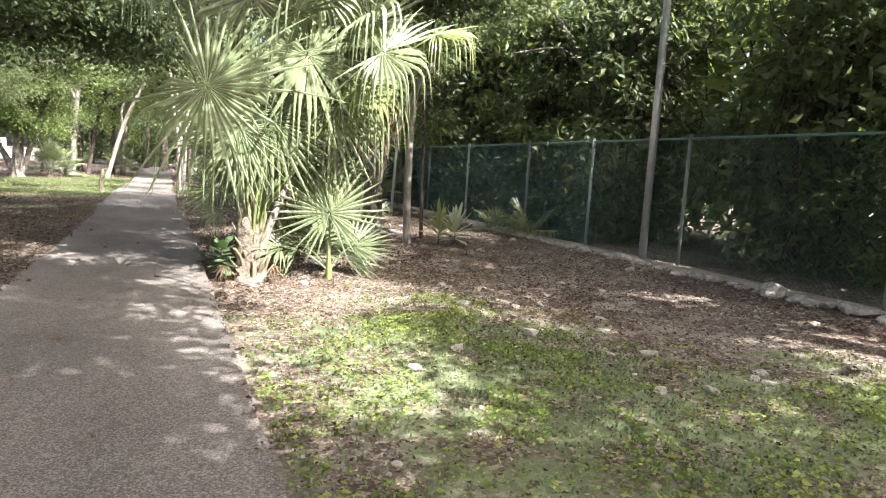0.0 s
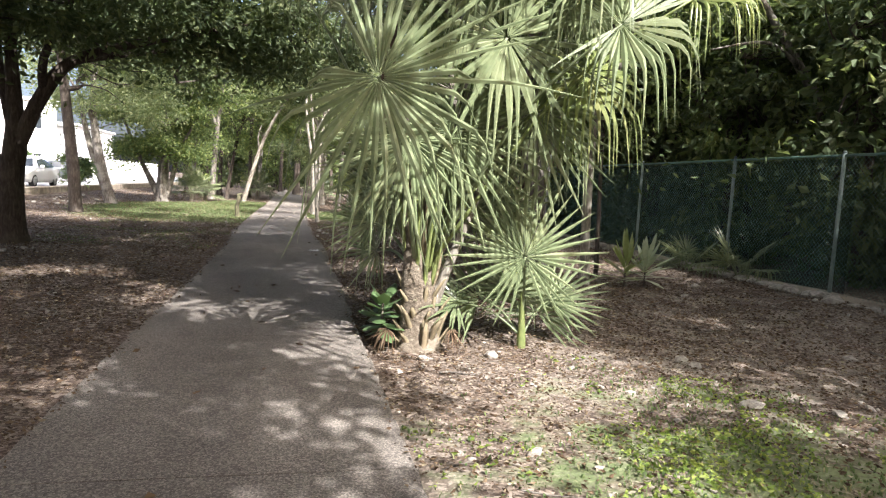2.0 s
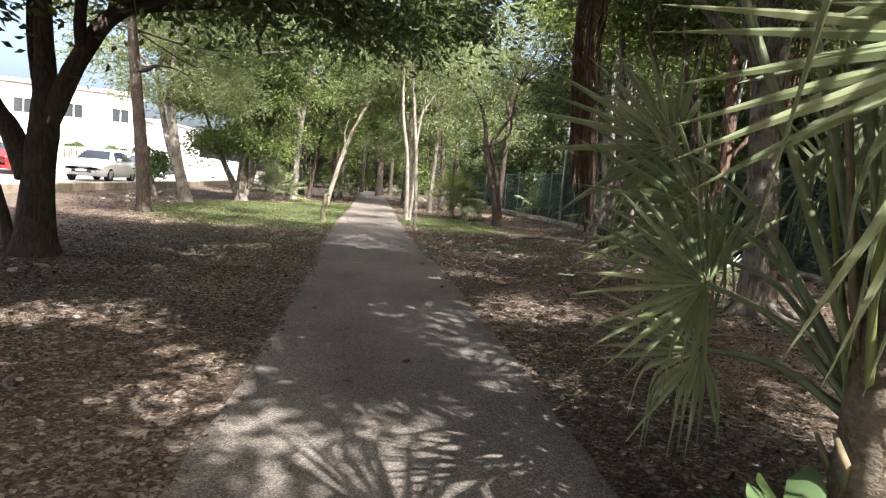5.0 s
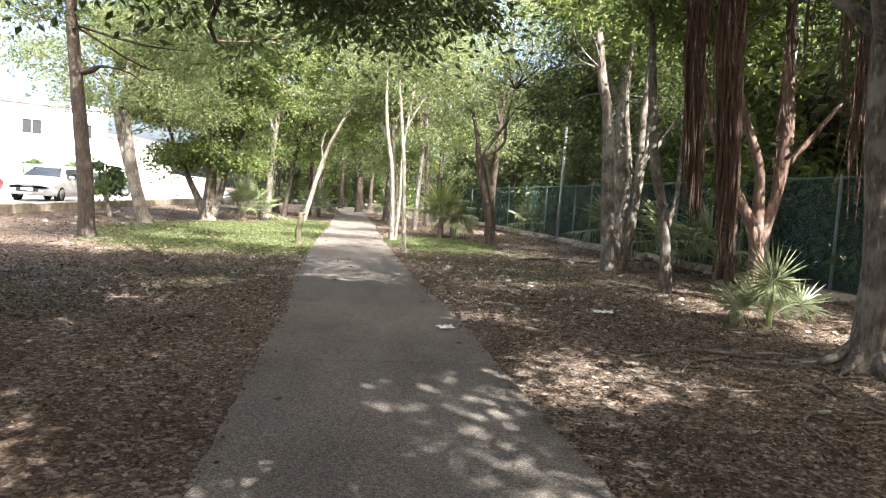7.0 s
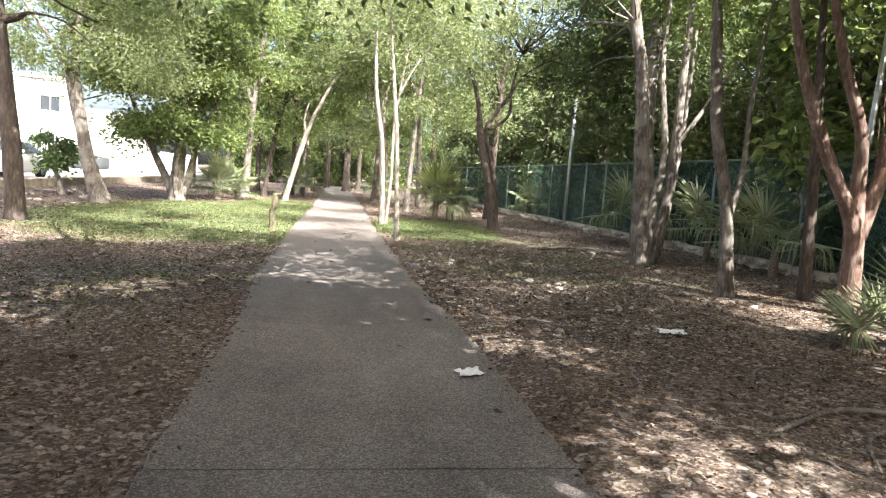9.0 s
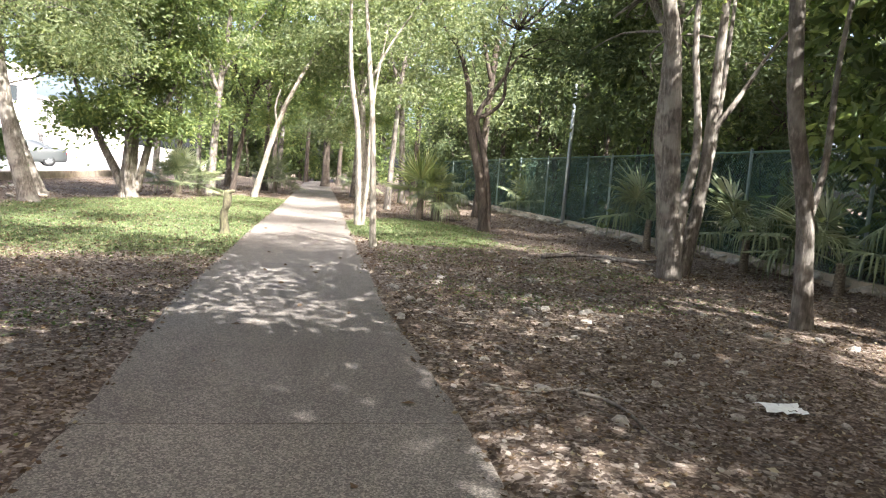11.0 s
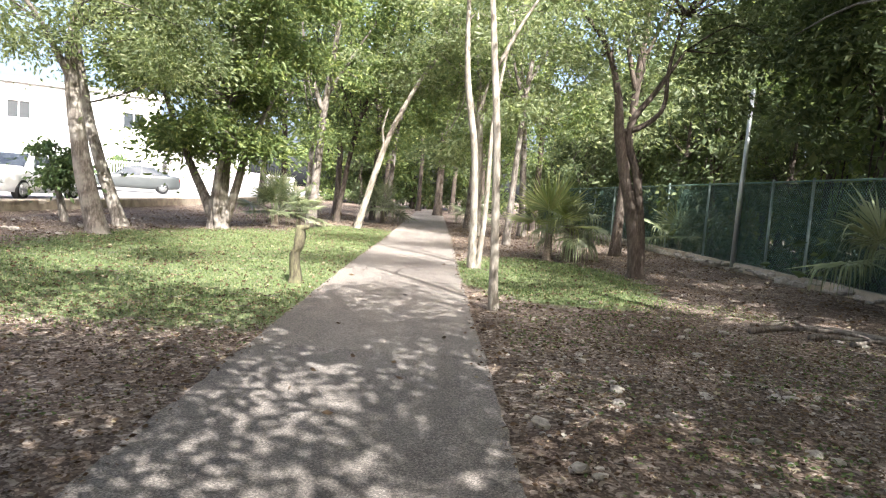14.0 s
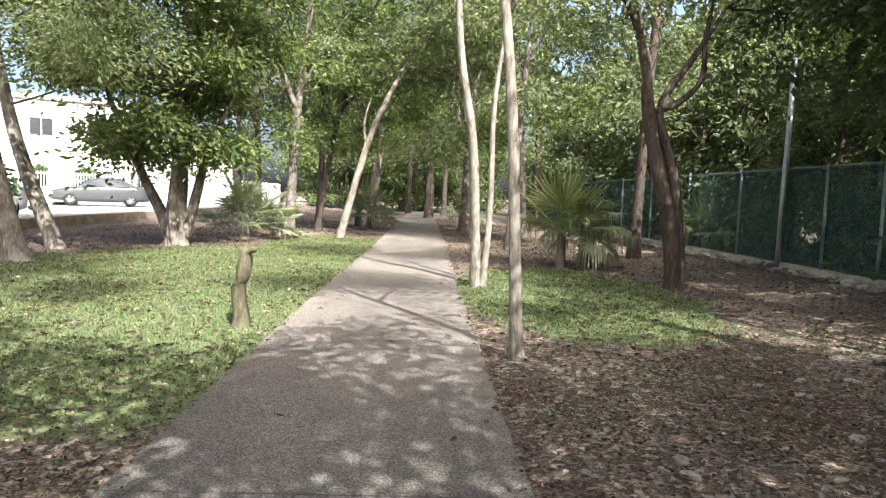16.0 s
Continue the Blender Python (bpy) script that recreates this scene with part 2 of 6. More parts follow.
def mat_ground():
    m, nt, b = mat_base("leaf litter and soil", 0.95, 0.12)
    tc = nt.nodes.new("ShaderNodeTexCoord")
    vec = tc.outputs["Object"]
    sep = nt.nodes.new("ShaderNodeSeparateXYZ")
    nt.links.new(vec, sep.inputs[0])
    xyz = sep.outputs
    # chips of bark and leaf, two sizes
    warp = mix(nt, 0.06, vec, noise_of(nt, vec, 9, 3, 0.6, 1), "ADD")
    vor = node(nt, "ShaderNodeTexVoronoi", Scale=26.0, Randomness=1.0)
    nt.links.new(warp, vor.inputs["Vector"])
    vor2 = node(nt, "ShaderNodeTexVoronoi", Scale=60.0, Randomness=1.0)
    nt.links.new(warp, vor2.inputs["Vector"])
    s1 = nt.nodes.new("ShaderNodeSeparateColor")
    nt.links.new(vor.outputs["Color"], s1.inputs[0])
    s2 = nt.nodes.new("ShaderNodeSeparateColor")
    nt.links.new(vor2.outputs["Color"], s2.inputs[0])
    chips = ramp(nt, s1.outputs[0], [(0.0, (0.037, 0.026, 0.019)), (0.45, (0.08, 0.057, 0.04)), (0.78, (0.143, 0.108, 0.078)), (0.93, (0.37, 0.32, 0.27))])
    fines = ramp(nt, s2.outputs[0], [(0.0, (0.03, 0.023, 0.019)), (0.6, (0.105, 0.08, 0.066)), (0.95, (0.3, 0.255, 0.215))])
    litter = mix(nt, 0.5, chips, fines)
    big = noise_of(nt, vec, 0.55, 5, 0.6)
    litter = mix(nt, 0.75, litter, ramp(nt, big, [(0.35, (0.7, 0.62, 0.56)), (0.55, (1, 1, 1)), (0.72, (1.5, 1.42, 1.3))]), "MULTIPLY")
    # pale dusty soil
    dust = mix(nt, 0.5, fines, (0.42, 0.375, 0.31))
    mid = noise_of(nt, vec, 1.7, 5, 0.65)
    right = calc(nt, "ADD", blob(nt, xyz, 5.0, 9.5, 3.8, 5.0), blob(nt, xyz, 3.0, 3.5, 4.0, 6.0), True)
    col = mix(nt, calc(nt, "MULTIPLY", right, ramp(nt, mid, [(0.44, (0.05, 0.05, 0.05)), (0.64, (0.85, 0.85, 0.85))])), litter, dust)
    # low green cover
    g = None
    for spot, thick in zip(GRASS_SPOTS, LAWN):
        e = calc(nt, "MULTIPLY", blob(nt, xyz, *spot), thick)
        g = e if g is None else calc(nt, "MAXIMUM", g, e)
    edge = calc(nt, "ADD", calc(nt, "MULTIPLY", g, 1.7), calc(nt, "SUBTRACT", calc(nt, "MULTIPLY", mid, 3.4), 2.35))
    cover = calc(nt, "MULTIPLY", edge, 2.2, True)
    green = ramp(nt, noise_of(nt, vec, 22, 4), [(0.3, (0.06, 0.08, 0.035)), (0.55, (0.1, 0.14, 0.05)), (0.75, (0.17, 0.19, 0.085))])
    col = mix(nt, calc(nt, "MULTIPLY", cover, 0.75), col, green)
    nt.links.new(col, b.inputs["Base Color"])
    h = calc(nt, "ADD", calc(nt, "MULTIPLY", s1.outputs[1], 0.7), calc(nt, "MULTIPLY", s2.outputs[1], 0.5))
    bump(nt, b, h, 0.8, 0.02)
    return m


def mat_concrete():
    m, nt, b = mat_base("worn concrete with fine gravel", 0.88, 0.25)
    vec = coords(nt)
    vor = node(nt, "ShaderNodeTexVoronoi", Scale=115.0, Randomness=1.0)
    nt.links.new(vec, vor.inputs["Vector"])
    s = nt.nodes.new("ShaderNodeSeparateColor")
    nt.links.new(vor.outputs["Color"], s.inputs[0])
    grit = ramp(nt, s.outputs[0], [(0.0, (0.05, 0.045, 0.04)), (0.55, (0.155, 0.141, 0.127)), (1.0, (0.36, 0.33, 0.295))])
    smooth = ramp(nt, noise_of(nt, vec, 3.2, 6, 0.65), [(0.3, (0.125, 0.113, 0.102)), (0.7, (0.208, 0.188, 0.17))])
    col = mix(nt, 0.68, smooth, grit)
    stain = ramp(nt, noise_of(nt, coords(nt, (1, 0.35, 1)), 0.8, 5, 0.6), [(0.35, (0.66, 0.635, 0.615)), (0.6, (0.98, 0.955, 0.92))])
    col = mix(nt, 1.0, col, stain, "MULTIPLY")
    info = nt.nodes.new("ShaderNodeObjectInfo")
    col = mix(nt, 1.0, col, ramp(nt, info.outputs["Random"], [(0.0, (0.92, 0.91, 0.91)), (1.0, (1.08, 1.07, 1.05))]), "MULTIPLY")
    nt.links.new(col, b.inputs["Base Color"])
    bump(nt, b, s.outputs[1], 0.6, 0.007)
    return m


def mat_asphalt():
    m, nt, b = mat_base("sun bleached asphalt", 0.9, 0.25)
    vec = coords(nt)
    col = ramp(nt, noise_of(nt, vec, 1.1, 6, 0.6), [(0.3, (0.2, 0.195, 0.19)), (0.7, (0.3, 0.295, 0.285))])
    col = mix(nt, 0.4, col, ramp(nt, noise_of(nt, vec, 90, 2), [(0.3, (0.14, 0.14, 0.135)), (0.7, (0.36, 0.35, 0.34))]))
    nt.links.new(col, b.inputs["Base Color"])
    return m


GROUND, CONCRETE, ASPHALT, CLOTH = mat_ground(), mat_concrete(), mat_asphalt(), mat_cloth()


# ---- mesh tools ----
class Shape:
    """Collects vertices and faces of one mesh."""

    def __init__(self):
        self.v, self.f = [], []

    def add(self, verts, faces):
        n = len(self.v)
        self.v += [tuple(p) for p in verts]
        self.f += [tuple(i + n for i in q) for q in faces]
        return self

    def tube(self, pts, radii, sides=8, cap=True, wob=0.0, rng=None):
        """A tapered tube along points, with a lumpy section where wob is set."""
        P = [Vector(p) for p in pts]
        rings, up = [], Vector((0.31, 0.17, 0.93))
        lump = [1 + (rng.uniform(-wob, wob) if rng is not None else 0) for _ in range(sides)]
        for i, p in enumerate(P):
            d = (P[min(i + 1, len(P) - 1)] - P[max(i - 1, 0)]).normalized()
            a = d.cross(up)
            if a.length < 1e-4:
                a = d.cross(Vector((1, 0, 0)))
            a.normalize()
            b = d.cross(a)
            rings.append([p + (a * math.cos(k * 2 * math.pi / sides) + b * math.sin(k * 2 * math.pi / sides)) * radii[i] * lump[k] * (1 + (rng.uniform(-wob, wob) * 0.35 if rng is not None else 0)) for k in range(sides)])
        n = len(self.v)
        for r in rings:
            self.v += [tuple(q) for q in r]
        for i in range(len(P) - 1):
            for k in range(sides):
                k2 = (k + 1) % sides
                self.f.append((n + i * sides + k, n + i * sides + k2, n + (i + 1) * sides + k2, n + (i + 1) * sides + k))
        if cap:
            self.f.append(tuple(n + (len(P) - 1) * sides + k for k in range(sides)))
            self.f.append(tuple(n + k for k in reversed(range(sides))))
        return self

    def box(self, x0, y0, z0, x1, y1, z1, bev=0.0):
        """A box whose upright and top edges are cut back by bev."""
        if bev <= 0:
            vs = [(x, y, z) for z in (z0, z1) for x, y in ((x0, y0), (x1, y0), (x1, y1), (x0, y1))]
            return self.add(vs, [(3, 2, 1, 0), (4, 5, 6, 7), (0, 1, 5, 4), (1, 2, 6, 5), (2, 3, 7, 6), (3, 0, 4, 7)])
        def ring(z, i):
            a0, b0, a1, b1 = x0 + i, y0 + i, x1 - i, y1 - i
            return [(a0 + bev, b0, z), (a1 - bev, b0, z), (a1, b0 + bev, z), (a1, b1 - bev, z), (a1 - bev, b1, z), (a0 + bev, b1, z), (a0, b1 - bev, z), (a0, b0 + bev, z)]
        vs = ring(z0, 0) + ring(z1 - bev, 0) + ring(z1, bev)
        fs = [tuple(reversed(range(8))), tuple(range(16, 24))]
        for lv in (0, 8):
            fs += [(lv + k, lv + (k + 1) % 8, lv + 8 + (k + 1) % 8, lv + 8 + k) for k in range(8)]
        return self.add(vs, fs)

    def mesh(self, name, mat, smooth=True):
        me = bpy.data.meshes.new(name)
        me.from_pydata(self.v, [], self.f)
        me.materials.append(mat)
        me.polygons.foreach_set("use_smooth", [smooth] * len(me.polygons))
        me.update()
        return me


def quick_mesh(name, verts, faces, mat, smooth=False):
    """A mesh from arrays of vertices and of equal-sided faces."""
    me = bpy.data.meshes.new(name)
    nv, nf, k = len(verts), len(faces), faces.shape[1]
    me.vertices.add(nv)
    me.vertices.foreach_set("co", verts.astype(np.float32).ravel())
    me.loops.add(nf * k)
    me.loops.foreach_set("vertex_index", faces.astype(np.int32).ravel())
    me.polygons.add(nf)
    me.polygons.foreach_set("loop_start", np.arange(0, nf * k, k, dtype=np.int32))
    me.polygons.foreach_set("use_smooth", np.full(nf, smooth))
    me.materials.append(mat)
    me.update(calc_edges=True)
    return me


def thing(name, x, y, z=0.0, label="", category="", group="", kind=""):
    ob = new(name)
    ob.location = (x, y, z)
    ob.empty_display_size = 0.2
    return tagged(ob, label, category, group, kind)


def part(name, shape, mat, parent, label="", smooth=True):
    me = shape if isinstance(shape, bpy.types.Mesh) else shape.mesh(name, mat, smooth)
    ob = new(name, me)
    ob.parent = parent
    return tagged(ob, label)


def single(name, shape, mat, loc=(0, 0, 0), label="", category="", group="", kind="", smooth=False):
    me = shape if isinstance(shape, bpy.types.Mesh) else shape.mesh(name, mat, smooth)
    ob = new(name, me)
    ob.location = loc
    return tagged(ob, label, category, group, kind)


def leaf_mesh(name, centres, dirs, length, width, mat, rng, fold=0.25):
    """Folded pointed leaves, two triangles each; centres and dirs are n x 3, length and width n."""
    n = len(centres)
    d = dirs / np.maximum(np.linalg.norm(dirs, axis=1, keepdims=True), 1e-6)
    r = rng.normal(size=(n, 3))
    s = np.cross(d, r)
    s /= np.maximum(np.linalg.norm(s, axis=1, keepdims=True), 1e-6)
    u = np.cross(s, d)
    L, W = length[:, None], width[:, None]
    base = centres - d * L * 0.5
    tip = centres + d * L * 0.5
    mid = centres - d * L * 0.06
    a = mid + s * W * 0.5 + u * W * fold
    b = mid - s * W * 0.5 + u * W * fold
    verts = np.stack([base, a, tip, b], 1).reshape(-1, 3)
    i = np.arange(n)[:, None] * 4
    faces = np.concatenate([i + np.array([[0, 1, 2]]), i + np.array([[0, 2, 3]])], 1).reshape(-1, 3)
    return quick_mesh(name, verts, faces, mat)


def ease(a, b, v):
    t = min(1.0, max(0.0, (v - a) / (b - a)))
    return t * t * (3 - 2 * t)


def path_shift(y):
    """How far the footpath swings sideways along its length."""
    return -0.14 * ease(18.0, 21.5, y) * (1 - 0.7 * ease(30.0, 40.0, y)) + 0.03 * ease(9, 12, y) * (1 - ease(17, 19, y))


def ground_z(x, y):
    """The height of the soil."""
    z = 0.05 * noise.noise((x * 0.45, y * 0.45, 3.1)) + 0.022 * noise.noise((x * 1.9, y * 1.9, 7.7))
    base = -0.06 if x > -0.6 else -0.05
    if x > 5.5:
        base += (0.22 - 0.12 * ease(15.0, 20.0, y)) * min(1, (x - 5.5) / 2.5)
    if x < -7.5:
        base += 0.12 * min(1, (-7.5 - x) / 3.0)
    z += base
    across = x - path_shift(y) + 0.505
    if abs(across) < 1.345:
        k = min(1, max(0, (abs(across) - 1.045) / 0.3))
        z = z * k + ((-0.075 if across > 0 else -0.05) + 0.02 * noise.noise((x, y * 1.3, 1.2))) * (1 - k)
    if x < -11.2:
        z = 0.24
    return z


# ---- ground, path, road ----
def build_ground():
    xs = [-600, -250, -120, -60, -36, -24, -16, -11.6, -11.2] + list(np.arange(-11.0, 10.01, 0.2)) + [10.6, 12, 16, 24, 40, 80, 200, 600]
    ys = [-600, -250, -100, -40, -20, -12, -8] + list(np.arange(-6.0, 66.01, 0.25)) + [70, 80, 100, 140, 220, 380, 700]
    xs, ys = [float(v) for v in xs], [float(v) for v in ys]
    verts = np.array([(x, y, ground_z(x, y)) for y in ys for x in xs])
    w = len(xs)
    j, i = np.meshgrid(np.arange(len(ys) - 1), np.arange(w - 1), indexing="ij")
    a = (j * w + i).ravel()
    faces = np.stack([a, a + 1, a + w + 1, a + w], 1)
    ob = new("ground", quick_mesh("ground", verts, faces, GROUND, True))
    return tagged(ob, "brown leaf litter, dusty soil and low grass under trees", "ground", kind="structure")


build_ground()

PATH_L, PATH_R = -1.55, 0.54
path = thing("pavement", 0, 0, 0, "long straight grey concrete footpath with exposed fine gravel", "footpath", kind="structure")


def build_slabs():
    rng = np.random.default_rng(5)
    y = -9.0
    while y < 82:
        n = 14
        L = 3.0
        left = [(PATH_L + path_shift(y + L * i / n) + rng.uniform(-0.018, 0.018), y + L * i / n) for i in range(n + 1)]
        right = [(PATH_R + path_shift(y + L * i / n) + rng.uniform(-0.014, 0.014), y + L * i / n) for i in range(n + 1)]
        left[0] = (left[0][0], y + 0.004)
        right[0] = (right[0][0], y + 0.004)
        left[n] = (left[n][0], y + L - 0.004)
        right[n] = (right[n][0], y + L - 0.004)
        s = Shape()
        bev = 0.012
        for i in range(n):
            (lx, ly), (lx2, ly2), (rx, ry), (rx2, ry2) = left[i], left[i + 1], right[i], right[i + 1]
            s.add([(lx, ly, -0.16), (lx, ly, -bev), (lx + bev, ly, 0), (rx - bev, ry, 0), (rx, ry, -bev), (rx, ry, -0.16),
                   (lx2, ly2, -0.16), (lx2, ly2, -bev), (lx2 + bev, ly2, 0), (rx2 - bev, ry2, 0), (rx2, ry2, -bev), (rx2, ry2, -0.16)],
                  [(q, q + 1, q + 7, q + 6) for q in range(5)])
        s.add([(left[0][0], y + 0.004, -0.16), (left[0][0], y + 0.004, -0.002), (right[0][0], y + 0.004, -0.002), (right[0][0], y + 0.004, -0.16)], [(0, 1, 2, 3)])
        s.add([(left[n][0], y + L - 0.004, -0.16), (left[n][0], y + L - 0.004, -0.002), (right[n][0], y + L - 0.004, -0.002), (right[n][0], y + L - 0.004, -0.16)], [(3, 2, 1, 0)])
        part("slab", s, CONCRETE, path, smooth=False)
        y += L


ROAD_Z = 0.36
single("road", Shape().box(-18.6, -60, -0.1, -11.75, 200, ROAD_Z - 0.02), ASPHALT, label="sun-bleached pale asphalt street beside the park", category="road", kind="structure")
single("far_pavement", Shape().box(-20.4, -60, -0.1, -18.6, 200, ROAD_Z + 0.12, 0.02), mat_plain("far pavement concrete", (0.45, 0.44, 0.41), 0.9, 0.2, 0, 0.2, 0.8), label="pale concrete pavement with kerb across the street", category="pavement", kind="structure")
single("kerb_wall", Shape().box(-11.75, -60, -0.3, -11.35, 200, ROAD_Z + 0.08, 0.03), STONE_WALL, label="low stained concrete retaining wall along the street", category="low wall", kind="structure")


# ---- plants ----
def bend_path(pts, steps=4):
    """Rounds a chain of (x, y, z, r) by Catmull-Rom."""
    out = []
    n = len(pts)
    for i in range(n - 1):
        p0, p1, p2, p3 = (np.array(pts[max(0, min(n - 1, j))], float) for j in (i - 1, i, i + 1, i + 2))
        for s in range(steps):
            t = s / steps
            out.append(0.5 * (2 * p1 + (p2 - p0) * t + (2 * p0 - 5 * p1 + 4 * p2 - p3) * t * t + (3 * p1 - p0 - 3 * p2 + p3) * t ** 3))
    out.append(np.array(pts[-1], float))
    return out


def stem(shape, pts, sides=9, rng=None, wob=0.09, steps=4):
    q = bend_path(pts, steps)
    shape.tube([p[:3] for p in q], [max(0.004, p[3]) for p in q], sides, True, wob, rng)


def crown(tree, blobs, n, size, mat, seed, limbs_from, bark, droop=0.3, clumps=26, spread=0.42, narrow=0.45):
    """Leaves in many clumps inside ellipsoids (x, y, z, rx, ry, rz), with twigs that carry the clumps."""
    rng = np.random.default_rng(seed)
    twigs = Shape()
    cs, ws = [], []
    vols = np.array([b[3] * b[4] * b[5] for b in blobs]) ** 0.7
    for b, v in zip(blobs, vols / vols.sum()):
        for _ in range(max(4, int(clumps * v * len(blobs) ** 0.5))):
            d = rng.normal(size=3)
            d /= np.linalg.norm(d)
            r = rng.uniform(0.25, 1.0) ** 0.6
            c = np.array(b[:3]) + d * r * np.array(b[3:6])
            cs.append(c)
            ws.append(rng.uniform(0.4, 1.2))
    cs, ws = np.array(cs), np.array(ws)
    starts = np.array(limbs_from, float)
    for c in cs[:: 3]:
        k = np.argmin(np.linalg.norm(starts - c, axis=1) + np.maximum(0, starts[:, 2] - c[2]))
        s0 = starts[k]
        m1 = s0 * 0.55 + c * 0.45 + rng.normal(size=3) * 0.15 * np.linalg.norm(c - s0) * np.array([1, 1, 0.6])
        L = np.linalg.norm(c - s0)
        stem(twigs, [(*s0, 0.012 + 0.009 * L), (*m1, 0.009 + 0.005 * L), (*c, 0.005)], 3, None, 0, 3)
    tagged(part("branchwork", twigs, bark, tree), kind="stuff")
    pick = rng.choice(len(cs), n, p=ws / ws.sum())
    off = rng.normal(size=(n, 3)) * np.array([1, 1, 0.5]) * spread * rng.uniform(0.6, 1.3, (n, 1))
    p = cs[pick] + off
    p[:, 2] -= droop * (off[:, 0] ** 2 + off[:, 1] ** 2) / max(spread, 0.1) * 0.5
    d = off + rng.normal(size=(n, 3)) * 0.35
    d[:, 2] -= 0.25
    L = size * rng.uniform(0.65, 1.35, n)
    part("crown", leaf_mesh("crown", p, d, L, L * narrow, mat, rng), None, tree)


def tree(name, x, y, stems, blobs, n, size, bark, leaf, seed, label, group="", z=-0.08, ends=None, droop=0.3, clumps=26, spread=0.42, wob=0.09, sides=10, narrow=0.45):
    """stems: chains of (x, y, z, r) from the foot; blobs: crown ellipsoids, also from the foot."""
    t = thing(name, x, y, z, label, "tree", group)
    rng = np.random.default_rng(seed + 1000)
    for k, s in enumerate(stems):
        sh = Shape()
        stem(sh, s, sides if s[0][3] > 0.09 else 7, rng, wob)
        part("trunk" if k == 0 else "limb", sh, bark, t)
    tips = ends or [tuple(q[:3]) for s in stems for q in s[-2:]]
    if blobs:
        crown(t, blobs, int(n * 1.45), size * 1.45, leaf, seed, tips, bark, droop, clumps, spread, narrow)
    return t


def fan(shape, hub, p, n, R, segs=34, arc=150, droop=0.35, w=0.034, rng=None, split=0.45, stiff=0.0):
    """A pleated fan leaf: segments round the hub in the plane of p with normal n, joined to split, drooping beyond."""
    hub, p, n = Vector(hub), Vector(p).normalized(), Vector(n)
    n = (n - p * n.dot(p)).normalized()
    q = n.cross(p)
    for i in range(segs):
        a = radians(-arc + 2 * arc * (i + 0.5) / segs + rng.uniform(-1.5, 1.5))
        edge = abs(a) / radians(arc)
        L = R * (1 - 0.28 * edge ** 2) * rng.uniform(0.9, 1.06)
        d = p * math.cos(a) + q * math.sin(a)
        side = n.cross(d)
        half = radians(arc) / segs
        # strips that point up stay stiff; those that point down fold early and hang straight
        low = d.z < 0.3
        if rng.random() < min(0.95, droop * (2.4 if low else 0.9)):
            bend, kink = rng.uniform(0.8, 0.97), rng.uniform(0.32, 0.52) if low else rng.uniform(0.5, 0.72)
        else:
            bend, kink = droop * rng.uniform(0.1, 0.7), rng.uniform(0.5, 0.7)
        join = min(split, kink) * rng.uniform(0.9, 1.0)
        rows, at, last = [], hub.copy(), 0.0
        for f in (0.03, join * 0.55, join, kink + 0.01, kink + 0.1, kink + 0.22, 1.0):
            b = 0.06 * bend if f <= kink + 0.01 else (0.45 * bend if f < kink + 0.15 else (0.8 * bend if f < 1 else bend))
            step = (d * (1 - b) + Vector((0, 0, -b))).normalized()
            at = at + step * (L * (f - last))
            last = f
            pos = at + n * (0.012 * math.sin(i * 2.4))
            width = L * f * math.tan(half) if f <= join else min(L * join * math.tan(half), w * R * 1.3) * (1 - ((f - join) / (1 - join)) ** 1.3) * (0.7 if f > kink + 0.05 and bend > 0.75 else 1.0)
            width = max(0.001, min(width, w * R * 1.3))
            rows.append((pos - side * width, pos + n * width * 0.75, pos + side * width))
        vs = [v for r in rows for v in r]
        fs = []
        for k in range(len(rows) - 1):
            fs += [(3 * k, 3 * k + 1, 3 * k + 4, 3 * k + 3), (3 * k + 1, 3 * k + 2, 3 * k + 5, 3 * k + 4)]
        shape.add(vs, fs)


def frond(palm, start, hub, p, n, R, mat, rng, droop=0.35, arc=150, segs=34, stalk=0.016, w=0.034, split=0.45):
    """One palm leaf: the fan and its stalk."""
    s = Shape()
    fan(s, hub, p, n, R, segs, arc, droop, w, rng, split)
    leaf = part("frond", s, mat, palm, smooth=False)
    st = Shape()
    a, b = np.array(start, float), np.array(hub, float)
    m = (a + b) / 2 + np.array([0, 0, 0.12 * np.linalg.norm(b - a)])
    stem(st, [(*a, stalk * 1.5), (*m, stalk), (*b, stalk * 0.75)], 5, None, 0, 4)
    part("stalk", st, mat, leaf)
    return leaf


